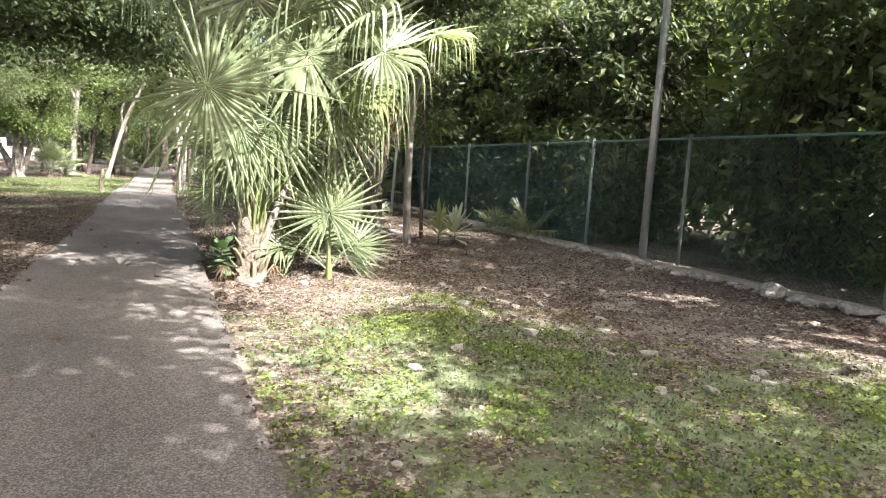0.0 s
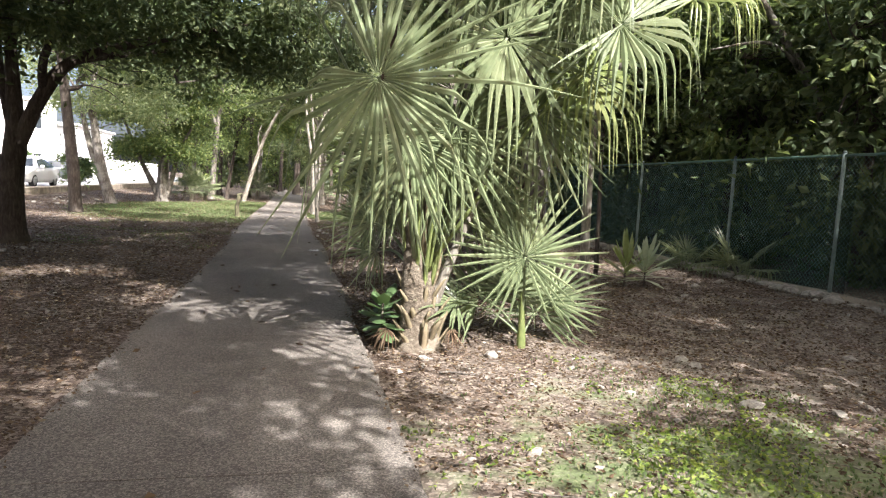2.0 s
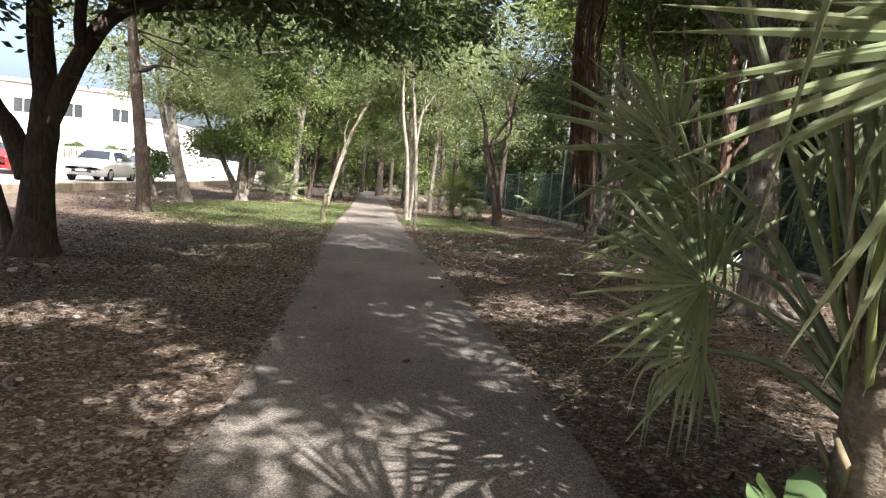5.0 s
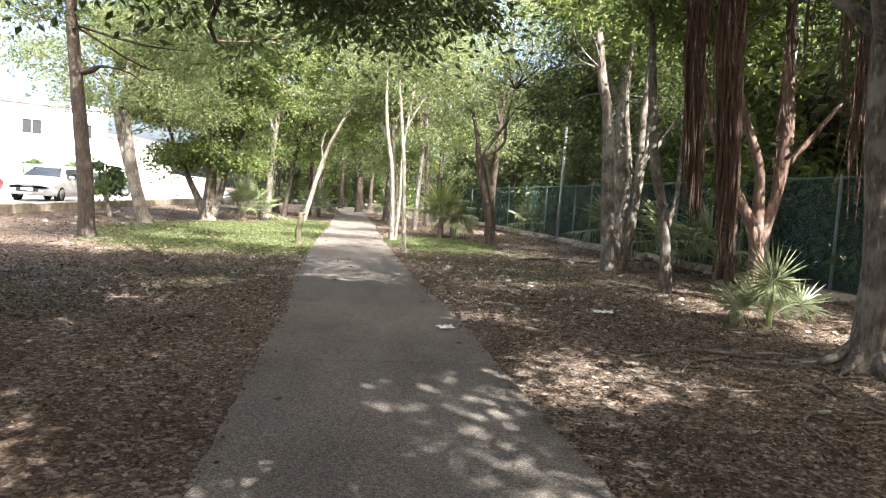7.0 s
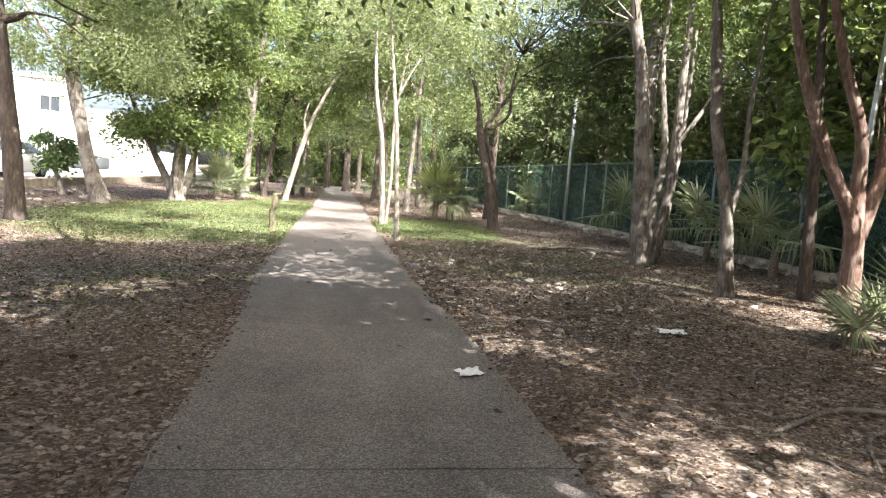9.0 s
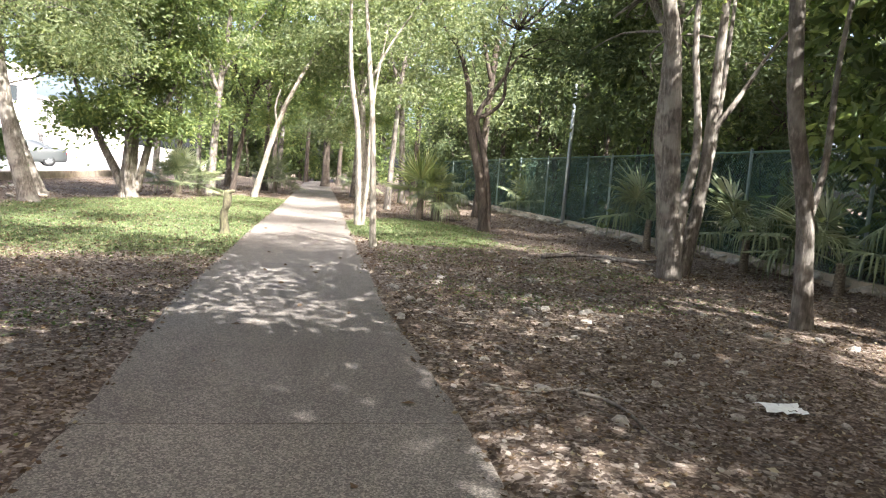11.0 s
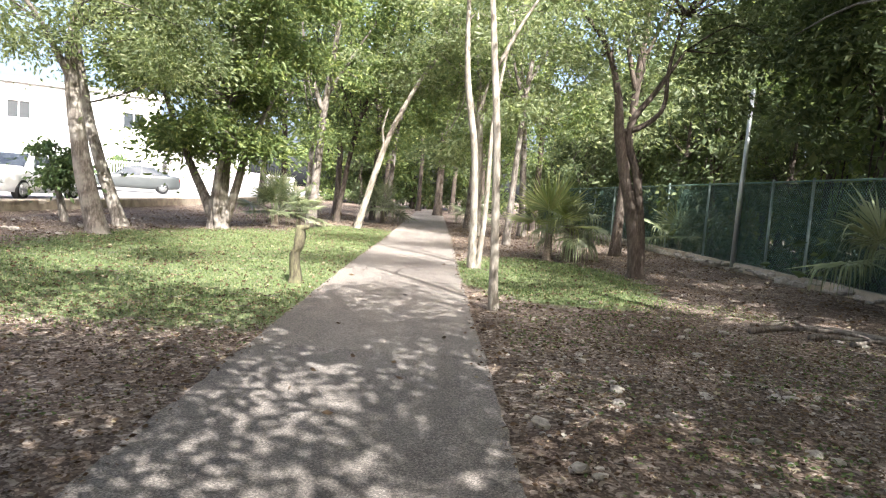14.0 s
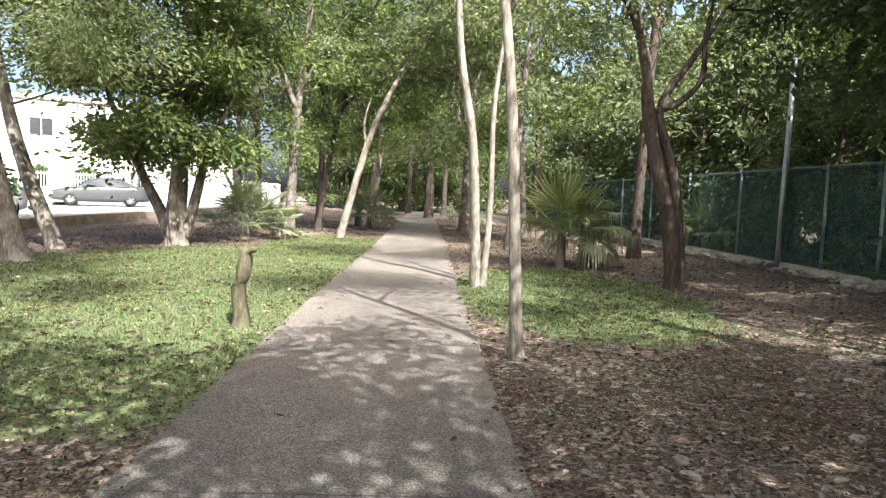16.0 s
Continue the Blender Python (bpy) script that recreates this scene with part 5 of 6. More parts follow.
# trees around the start of the walk, which shade it
SHADE = [(-3.6, 3.0, [(-1.5, 2.0, 7.0, 2.6, 2.8, 0.9), (0.9, 2.3, 7.3, 1.6, 2.5, 0.8), (1.3, 7.6, 7.5, 0.9, 1.2, 0.7), (2.2, 5.6, 7.5, 1.0, 1.1, 0.6), (-4.5, 4.0, 6.8, 2.4, 2.6, 1.0), (2.1, 8.1, 7.5, 1.9, 1.7, 0.8), (-2.2, 6.4, 6.9, 2.4, 2.4, 0.9), (-6.2, 7.0, 6.6, 2.4, 2.6, 0.9)]),
         (-4.6, 9.5, [(-3.0, 9.5, 6.8, 2.8, 2.8, 1.0), (0.0, 10.5, 7.2, 2.4, 2.6, 0.9), (-5.5, 12.0, 6.4, 2.4, 2.4, 0.9), (1.6, 13.0, 7.3, 1.3, 1.3, 0.7), (2.8, 9.9, 7.7, 2.0, 2.1, 0.8), (-5.5, 14.6, 6.9, 2.6, 2.4, 0.8), (-7.6, 13.2, 5.8, 2.0, 2.2, 1.0)]),
         (3.0, -5.0, [(2.5, -4.5, 7.2, 3.0, 2.8, 1.0), (1.3, -1.7, 7.2, 2.3, 2.3, 0.9), (2.7, 0.3, 7.2, 0.9, 1.4, 0.6), (6.2, -2.8, 7.0, 1.6, 1.7, 0.8), (5.5, -6.0, 7.0, 2.4, 2.6, 1.0)]),
         (-2.8, -6.0, [(-2.5, -5.0, 7.0, 3.0, 3.0, 1.0), (-5.0, -2.0, 7.0, 2.6, 2.6, 1.0)]),
         (-8.6, 2.5, [(-8.6, 2.5, 5.4, 2.4, 3.0, 1.8), (-8.2, -1.5, 5.6, 2.2, 2.4, 1.6)]),
         (-8.9, 9.6, [(-8.8, 9.6, 5.2, 2.2, 3.0, 1.9), (-7.6, 11.5, 6.0, 2.0, 2.2, 1.2), (-10.2, 13.0, 3.6, 1.2, 2.4, 1.9), (-10.2, 6.6, 3.4, 1.2, 2.6, 1.9)]),
         (7.2, 2.2, [(8.0, 3.5, 7.0, 2.0, 3.0, 1.0), (8.6, 6.0, 7.2, 1.6, 1.8, 1.0), (4.6, 6.9, 7.3, 1.3, 1.4, 0.6), (6.8, -0.8, 7.0, 1.6, 1.8, 0.9), (6.3, 7.6, 7.2, 1.7, 2.2, 0.8), (5.8, 10.6, 7.4, 1.6, 2.0, 0.8)])]
for i, (x, y, blobs) in enumerate(SHADE):
    tree("park_tree", x, y,
         [[(0, 0, -0.05, 0.26), (0.05, 0, 0.8, 0.18), (0.2, 0.1, 3.6, 0.14), (0.3, 0.2, 7.0, 0.04)]]
         + [[(0.2, 0.1, 3.4, 0.09), ((bx - x) * 0.5, (by - y) * 0.5, 5.4, 0.07), (bx - x, by - y, bz - 0.3, 0.03)] for bx, by, bz, *_ in blobs],
         [(bx - x, by - y, bz, rx, ry, rz) for bx, by, bz, rx, ry, rz in blobs], (5000, 6000, 5000, 5000, 8000, 8000, 3800)[i] * len(blobs), 0.13, BARK_DARK, LEAF_DARK, 90 + i, "tall park tree shading the start of the path", "park trees", clumps=60)


# ---- fence and poles ----
def fence_x(y):
    return min(8.95 - 0.031 * y, 7.95 + 0.013 * max(0.0, y - 6.0))


FENCE_H = 2.35


def fence():
    t = thing("chain_link_fence", 0, 0, 0, "tall green chain-link fence with netting and galvanised posts", "fence")
    ys = [-8.6, -5.4, -1.9, 1.6, 5.0, 8.5, 11.2, 13.8, 17.3, 20.4, 23.4, 26.4, 29.4, 32.4, 34.0, 37.4, 40.4, 43.4, 46.4, 49.4, 52.4, 55.4, 58.4, 61.4]
    for y in ys:
        s = Shape().tube([(fence_x(y), y, -0.15), (fence_x(y), y, FENCE_H)], [0.03, 0.03], 10)
        s.tube([(fence_x(y), y, FENCE_H), (fence_x(y), y, FENCE_H + 0.03)], [0.038, 0.02], 10)
        part("post", s, POST, t)
    for a, b in zip(ys, ys[1:]):
        part("top_rail", Shape().tube([(fence_x(a), a, FENCE_H - 0.04), (fence_x(b), b, FENCE_H - 0.04)], [0.021, 0.021], 8), WIRE, t)
    # woven wire: straight strands both ways
    r, step, z0, z1 = 0.0022, 0.078, 0.05, FENCE_H - 0.05
    vs, fs = [], []
    y = -8.5
    h = z1 - z0
    off = [(r, 0.0), (-r * 0.5, r * 0.87), (-r * 0.5, -r * 0.87)]
    while y < 61.4:
        for sgn in (1, -1):
            ya, yb = (y, y + h) if sgn > 0 else (y + h, y)
            yb, ya = min(yb, 61.4), min(ya, 61.4)
            n = len(vs)
            for yy, zz in ((ya, z0), (yb, z1)):
                for dx, dy in off:
                    vs.append((fence_x(yy) - 0.035 + dx + sgn * 0.001, yy + dy, zz))
            fs += [(n, n + 1, n + 4, n + 3), (n + 1, n + 2, n + 5, n + 4), (n + 2, n, n + 3, n + 5)]
        y += step
    part("wire_mesh", quick_mesh("wire_mesh", np.array(vs), np.array(fs), WIRE), None, t, "green woven diamond wire mesh")
    # netting tied behind the wire, slightly slack
    vs, fs, n = [], [], 0
    ny, nz = 150, 8
    for i in range(ny + 1):
        yy = 11.0 + 50.0 * i / ny
        for k in range(nz + 1):
            zz = 0.06 + (FENCE_H - 0.14) * k / nz
            sag = 0.05 * noise.noise((yy * 0.7, zz * 0.8, 2.0)) + 0.04
            vs.append((fence_x(yy) + 0.05 + abs(sag), yy, zz))
    for i in range(ny):
        for k in range(nz):
            a = i * (nz + 1) + k
            fs.append((a, a + nz + 1, a + nz + 2, a + 1))
    part("shade_net", quick_mesh("shade_net", np.array(vs), np.array(fs), CLOTH, True), None, t, "dark green translucent shade netting")


fence()


def pole(x, y, h, r, label, lean=0.0):
    t = thing("utility_pole", x, y, -0.05 if x > -11 else ROAD_Z - 0.02, label, "pole")
    part("shaft", Shape().tube([(0, 0, -0.1), (lean * 0.4, 0, h * 0.45), (lean, 0, h)], [r, r * 0.95, r * 0.8], 12), GALV, t)
    part("cap", Shape().tube([(lean, 0, h), (lean, 0, h + 0.05)], [r * 0.95, r * 0.5], 12), GALV, t)
    part("collar", Shape().tube([(0, 0, 0), (0, 0, 0.14)], [r * 1.35, r * 1.25], 12), STONE_WALL, t)
    return t


pole(7.86, 9.25, 7.6, 0.07, "tall pale metal pole beside the fence", 0.0)
pole(7.72, 35.3, 4.7, 0.065, "pale metal pole beside the fence", 0.05)
pole(7.0, 20.8, 5.2, 0.05, "slim pale metal pole by the fence", 0.25)


def lump(seed, flat=0.6, detail=2):
    """A rough stone of unit size."""
    bm = bmesh.new()
    bmesh.ops.create_icosphere(bm, subdivisions=detail, radius=0.5)
    for v in bm.verts:
        k = 1 + 0.35 * noise.noise(v.co * 2.2 + Vector((seed * 7.1, 0, 0))) + 0.16 * noise.noise(v.co * 5 + Vector((0, seed * 3.3, 0)))
        v.co = Vector((v.co.x * k, v.co.y * k, v.co.z * k * flat))
    me = bpy.data.meshes.new("stone")
    bm.to_mesh(me)
    bm.free()
    me.materials.append(STONE)
    return me


LUMPS = [lump(i, 0.45 + 0.06 * (i % 4), 1 if i < 6 else 2) for i in range(8)]


def base_wall():
    """Rubble footing under the fence, taller farther along."""
    t = thing("rubble_wall", 0, 0, 0, "low pale rubble stone footing below the fence", "low wall", kind="structure")
    s = Shape()
    n = 90
    for i in range(n):
        ya, yb = -8 + 70 * i / n, -8 + 70 * (i + 1) / n
        ha, hb = (0.19 + 0.03 * ease(14, 24, v) + 0.03 * noise.noise((v, 0, 0)) for v in (ya, yb))
        x0, x1 = fence_x(ya), fence_x(yb)
        s.add([(x0 - 0.18, ya, -0.2), (x0 - 0.13, ya, ha), (x0 + 0.14, ya, ha), (x0 + 0.2, ya, -0.2), (x1 - 0.18, yb, -0.2), (x1 - 0.13, yb, hb), (x1 + 0.14, yb, hb), (x1 + 0.2, yb, -0.2)],
              [(0, 1, 5, 4), (1, 2, 6, 5), (2, 3, 7, 6)])
    part("footing", s, STONE_WALL, t)
    rng = np.random.default_rng(19)
    y = -2.0
    while y < 56:
        ob = part("stone", LUMPS[int(rng.integers(8))], None, t)
        sc = rng.uniform(0.16, 0.36)
        z = max(ground_z(fence_x(y) - 0.25, y), 0.2 * rng.uniform(0.15, 0.95))
        ob.matrix_basis = Matrix.LocRotScale((fence_x(y) - 0.17 + rng.uniform(-0.06, 0.04) - (0.12 if y < 16 else 0), y, z), Euler((rng.uniform(-.3, .3), rng.uniform(-.3, .3), rng.uniform(0, 6))), (sc, sc * 1.2, sc * rng.uniform(0.8, 1.2)))
        y += rng.uniform(0.16, 0.36)


base_wall()


# ---- the street side ----
def wheel(car, x, y, r=0.32):
    n = 20
    tyre = Shape()
    prof = [(-0.1, 0.66), (-0.11, 0.88), (-0.075, 1.0), (0.075, 1.0), (0.11, 0.88), (0.1, 0.66)]
    for i in range(n):
        a0, a1 = 2 * math.pi * i / n, 2 * math.pi * (i + 1) / n
        vs = [(x + r * k * math.cos(a), y + o, r + r * k * math.sin(a)) for a in (a0, a1) for o, k in prof]
        tyre.add(vs, [(q, q + 1, q + 7, q + 6) for q in range(5)])
    w = part("wheel", tyre, RUBBER, car)
    rim = Shape().tube([(x, y - 0.085, r), (x, y + 0.085, r)], [r * 0.66, r * 0.66], 20)
    for i in range(5):
        a = 2 * math.pi * i / 5
        for s in (-1, 1):
            rim.tube([(x, y + s * 0.09, r), (x + r * 0.6 * math.cos(a), y + s * 0.09, r + r * 0.6 * math.sin(a))], [0.035, 0.022], 5)
    part("rim", rim, ALLOY, w)


def sedan(x, y, turn, paint, label):
    """A four-door saloon, its nose towards its own +x."""
    car = thing("car", x, y, ROAD_Z - 0.02, label, "car")
    car.rotation_euler = (0, 0, radians(turn))
    # stations: x, sill, belt, roof, half width at the belt, half width at the roof
    st = [(-2.28, 0.42, 0.78, 0.8, 0.62, 0.55), (-2.2, 0.3, 0.95, 0.98, 0.8, 0.66), (-1.7, 0.24, 0.98, 1.03, 0.88, 0.7), (-1.45, 0.24, 0.97, 1.1, 0.89, 0.68), (-0.8, 0.22, 0.95, 1.42, 0.9, 0.58), (-0.1, 0.22, 0.93, 1.46, 0.9, 0.58),
          (0.45, 0.22, 0.92, 1.38, 0.9, 0.57), (1.05, 0.22, 0.9, 0.98, 0.89, 0.72), (1.6, 0.24, 0.84, 0.89, 0.87, 0.7), (2.1, 0.3, 0.7, 0.78, 0.8, 0.6), (2.3, 0.42, 0.6, 0.66, 0.62, 0.5)]
    body = Shape()
    rings = []
    for sx, lo, belt, roof, wb, wr in st:
        rings.append([(sx, -wb * 0.95, lo), (sx, -wb, lo + 0.2), (sx, -wb, belt - 0.08), (sx, -wb * 0.97, belt), (sx, -wr, roof - 0.04), (sx, -wr * 0.85, roof), (sx, 0, roof + 0.02),
                      (sx, wr * 0.85, roof), (sx, wr, roof - 0.04), (sx, wb * 0.97, belt), (sx, wb, belt - 0.08), (sx, wb, lo + 0.2), (sx, wb * 0.95, lo)])
    m = len(rings[0])
    vs = [v for r in rings for v in r]
    fs = [(i * m + k, i * m + (k + 1) % m, (i + 1) * m + (k + 1) % m, (i + 1) * m + k) for i in range(len(rings) - 1) for k in range(m)]
    fs += [tuple(range(m)), tuple((len(rings) - 1) * m + k for k in reversed(range(m)))]
    part("body", body.add(vs, fs), paint, car)

    def pane(name, pts, off):
        o = Vector(off)
        s = Shape().add([Vector(p) + o for p in pts] + [Vector(p) - o for p in pts], [(0, 1, 2, 3), (7, 6, 5, 4), (0, 4, 5, 1), (1, 5, 6, 2), (2, 6, 7, 3), (3, 7, 4, 0)])
        part(name, s, GLASS_DARK, car, "dark glass", smooth=False)
    for s in (-1, 1):
        pane("side_window", [(-1.3, s * 0.875, 1.0), (-0.3, s * 0.885, 0.97), (-0.3, s * 0.61, 1.38), (-0.8, s * 0.61, 1.35)], (0, s * 0.012, 0.004))
        pane("side_window", [(-0.22, s * 0.885, 0.97), (0.85, s * 0.875, 0.96), (0.42, s * 0.61, 1.32), (-0.22, s * 0.61, 1.39)], (0, s * 0.012, 0.004))
    pane("windscreen", [(1.02, -0.68, 1.0), (1.02, 0.68, 1.0), (0.5, 0.5, 1.37), (0.5, -0.5, 1.37)], (0.015, 0, 0.02))
    pane("rear_window", [(-1.42, -0.64, 1.12), (-1.42, 0.64, 1.12), (-0.86, 0.5, 1.41), (-0.86, -0.5, 1.41)], (-0.015, 0, 0.02))
    for s in (-1, 1):
        part("headlight", Shape().box(2.0, s * 0.62 - 0.16, 0.56, 2.24, s * 0.62 + 0.16, 0.7, 0.04), LAMP_GLASS, car, "clear headlight lens")
        part("tail_light", Shape().box(-2.25, s * 0.64 - 0.14, 0.72, -2.12, s * 0.64 + 0.14, 0.88, 0.03), LAMP_RED, car, "red tail light")
        part("mirror", Shape().box(0.62, s * 0.98 - 0.09, 0.95, 0.78, s * 0.98 + 0.09, 1.08, 0.03), paint, car)
        wheel(car, 1.35, s * 0.78)
        wheel(car, -1.35, s * 0.78)
    part("grille", Shape().box(2.2, -0.4, 0.4, 2.33, 0.4, 0.52, 0.02), RUBBER, car, "dark grille")
    part("number_plate", Shape().box(2.31, -0.22, 0.43, 2.345, 0.22, 0.54, 0.01), IRON_WHITE, car, "plain pale plate")
    return car


sedan(-13.1, 39.2, -90, CAR_WHITE, "white saloon car on the sunny street")
sedan(-16.9, 55.4, 206, CAR_DARK, "dark grey saloon car on the sunny street")
sedan(-17.5, 40.6, 90, CAR_RED, "red car parked across the street")


def house(x, y, w, d, h, label, storeys=2, turn=0):
    """A white flat-roofed house whose front looks at +x."""
    t = thing("house", x, y, 0.23, label, "house")
    t.rotation_euler = (0, 0, radians(turn))
    # walls with real window openings: front wall is built of piers and bands
    th = 0.25
    nw = max(2, int(w / 3))
    sh = h / storeys
    wall = Shape()
    for s in range(storeys):
        z0 = s * sh
        wall.box(-th, 0, z0, 0, w, z0 + 0.95)
        wall.box(-th, 0, z0 + 2.15, 0, w, z0 + sh)
        edges = [0.0]
        for k in range(nw):
            c = (k + 0.5) * w / nw
            edges += [c - 0.7, c + 0.7]
        edges.append(w)
        for a, b in zip(edges[::2], edges[1::2]):
            wall.box(-th, a, z0 + 0.95, 0, b, z0 + 2.15)
    wall.box(-d, 0, 0, -th, th, h).box(-d, w - th, 0, -th, w, h).box(-d, th, 0, -d + th, w - th, h)
    part("wall", wall, WHITE, t, smooth=False)
    part("roof", Shape().box(-d - 0.2, -0.2, h, 0.35, w + 0.2, h + 0.3, 0.04), ROOF, t, "flat roof slab", smooth=False)
    for s in range(storeys):
        part("cornice", Shape().box(0, -0.1, (s + 1) * sh - 0.28, 0.12, w + 0.1, (s + 1) * sh - 0.12, 0.02), WHITE, t, smooth=False)
        for k in range(nw):
            c, z0 = (k + 0.5) * w / nw, s * sh
            win = part("window", Shape().box(-0.16, c - 0.7, z0 + 0.95, -0.12, c + 0.7, z0 + 2.15), GLASS_DARK, t, "dark window pane", smooth=False)
            fr = Shape()
            for y0, y1, a, b in ((c - 0.7, c - 0.64, 0.95, 2.15), (c + 0.64, c + 0.7, 0.95, 2.15), (c - 0.03, c + 0.03, 0.95, 2.15), (c - 0.64, c + 0.64, 0.95, 1.01), (c - 0.64, c + 0.64, 2.09, 2.15)):
                fr.box(-0.115, y0, z0 + a, -0.06, y1, z0 + b)
            part("frame", fr, IRON_WHITE, win, smooth=False)
            part("sill", Shape().box(-0.05, c - 0.8, z0 + 0.87, 0.1, c + 0.8, z0 + 0.945, 0.01), WHITE, win, smooth=False)
    return t


house(-26.0, 20.0, 13.0, 9, 6.6, "white two-storey house with dark windows across the street")
house(-26.0, 38.0, 12.0, 9, 6.2, "white two-storey house with dark windows across the street")
house(-30.0, 62.5, 10.5, 8, 6.6, "pale two-storey house behind white railings", turn=-63)
house(-28.5, 80.0, 15.0, 9, 6.0, "white two-storey house with flat roof across the street")
house(-29.0, 100.0, 20.0, 9, 6.6, "white two-storey house far along the street")


def picket_fence(x, y0, y1, label, mat=IRON_WHITE, h=1.9, turn=0):
    t = thing("picket_fence", x, y0, 0.23, label, "fence")
    t.rotation_euler = (0, 0, radians(turn))
    L = y1 - y0
    part("base_wall", Shape().box(-0.1, 0, 0, 0.1, L, 0.55, 0.02), WHITE, t, smooth=False)
    for z in (0.75, h - 0.15):
        part("rail", Shape().box(-0.03, 0, z, 0.03, L, z + 0.05), mat, t, smooth=False)
    bar = Shape().box(-0.02, -0.025, 0.55, 0.02, 0.025, h, 0.008).mesh("picket", mat, False)
    n = int(L / 0.16)
    for i in range(n):
        ob = part("picket", bar, None, t)
        ob.location = (0.05, 0.08 + i * 0.16, 0)
    for k in range(int(L / 4) + 1):
        part("pillar", Shape().box(-0.16, k * 4.0 - 0.16, 0, 0.16, k * 4.0 + 0.16, h + 0.12, 0.03), WHITE, t, smooth=False)


picket_fence(-21.5, 30.0, 42.0, "white picket railing on a low white wall")
picket_fence(-26.2, 59.4, 67.4, "white picket railing with hedge behind it", turn=-63)
picket_fence(-24.2, 68.0, 78.0, "dark barred gate between white pillars", IRON, 2.3)
single("garden_wall", Shape().box(-21.8, 0, 0.1, -21.5, 29.7, ROAD_Z + 2.2, 0.03), WHITE, label="plain white garden wall across the street", category="wall", kind="structure")
single("garden_wall", Shape().box(-24.3, 78.4, 0.1, -24.05, 130, ROAD_Z + 2.2, 0.03), WHITE, label="plain white garden wall across the street", category="wall", kind="structure")
for i, (x, y) in enumerate([(-22.6, 33.0), (-22.8, 38.0), (-24.0, 61.8), (-21.6, 63.1)]):
    tree("garden_shrub", x, y, [[(0, 0, 0.3, 0.05), (0, 0, 0.9, 0.04), (0.1, 0, 1.7, 0.015)]], [(0, 0, 1.6, 0.8, 0.9, 0.7)], 1500, 0.13, BARK_GREY, LEAF_FERN, 160 + i, "rounded green garden shrub behind railings", "garden shrubs", z=0.2, clumps=14, spread=0.25)
pole(-16.2, 39.6, 7.5, 0.14, "grey street pole at the kerb", 0.0)


# ---- loose things on the ground ----
def on_soil(x, y):
    return not PATH_L - 0.05 < x - path_shift(y) < PATH_R + 0.05


def litter(name, n, box, size, mat, seed, label, lift=0.012, narrow=0.5, only=None):
    rng = np.random.default_rng(seed)
    x, y = rng.uniform(box[0], box[2], n * 2), rng.uniform(box[1], box[3], n * 2)
    keep = [i for i in range(n * 2) if on_soil(x[i], y[i]) and (only is None or only(x[i], y[i], rng))][:n]
    x, y = x[keep], y[keep]
    p = np.array([(a, b, ground_z(a, b) + lift) for a, b in zip(x, y)])
    p[:, 2] += rng.uniform(0, 0.012, len(p))
    a = rng.uniform(0, 6.28, len(p))
    d = np.stack([np.cos(a), np.sin(a), rng.uniform(-0.3, 0.35, len(p))], 1)
    L = size * rng.uniform(0.5, 1.5, len(p))
    me = leaf_mesh(name, p, d, L, L * narrow, mat, rng, 0.3)
    return single(name, me, None, label=label, category="litter", kind="stuff")


def green_at(x, y, rng):
    g = max(k * (1 - ((x - cx) / rx) ** 2 - ((y - cy) / ry) ** 2) for (cx, cy, rx, ry), k in zip(GRASS_SPOTS, LAWN))
    v = 1.7 * g + noise.noise((x * 0.9, y * 0.9, 5.0)) * 0.6 + noise.noise((x * 2.6, y * 2.6, 9.0)) * 0.35
    return v > rng.uniform(0.35, 1.35)


litter("leaf_litter", 60000, (-9.5, -1, 8.2, 27), 0.036, DRY_LEAF, 201, "scattered dry brown and tan fallen leaves")
litter("leaf_litter", 16000, (-10.5, 27, 7.9, 56), 0.06, DRY_LEAF, 202, "scattered dry brown and tan fallen leaves")


litter("leaf_litter", 56000, (-6.5, 6, 6.4, 26), 0.028, DRY_LEAF, 207, "thick mulch of brown leaf and bark chips", 0.016, 0.42)
litter("leaf_litter", 20000, (0.62, 2.5, 7.8, 13.5), 0.028, DRY_LEAF, 208, "tan and reddish leaf chips on dusty soil", 0.014, 0.4, lambda x, y, rng: not green_at(x, y, rng))
litter("fallen_leaf_scatter", 4200, (-8, 8, 8, 30), 0.055, DRY_LEAF, 203, "larger curled dry leaves strewn over the litter", 0.018, 0.45)


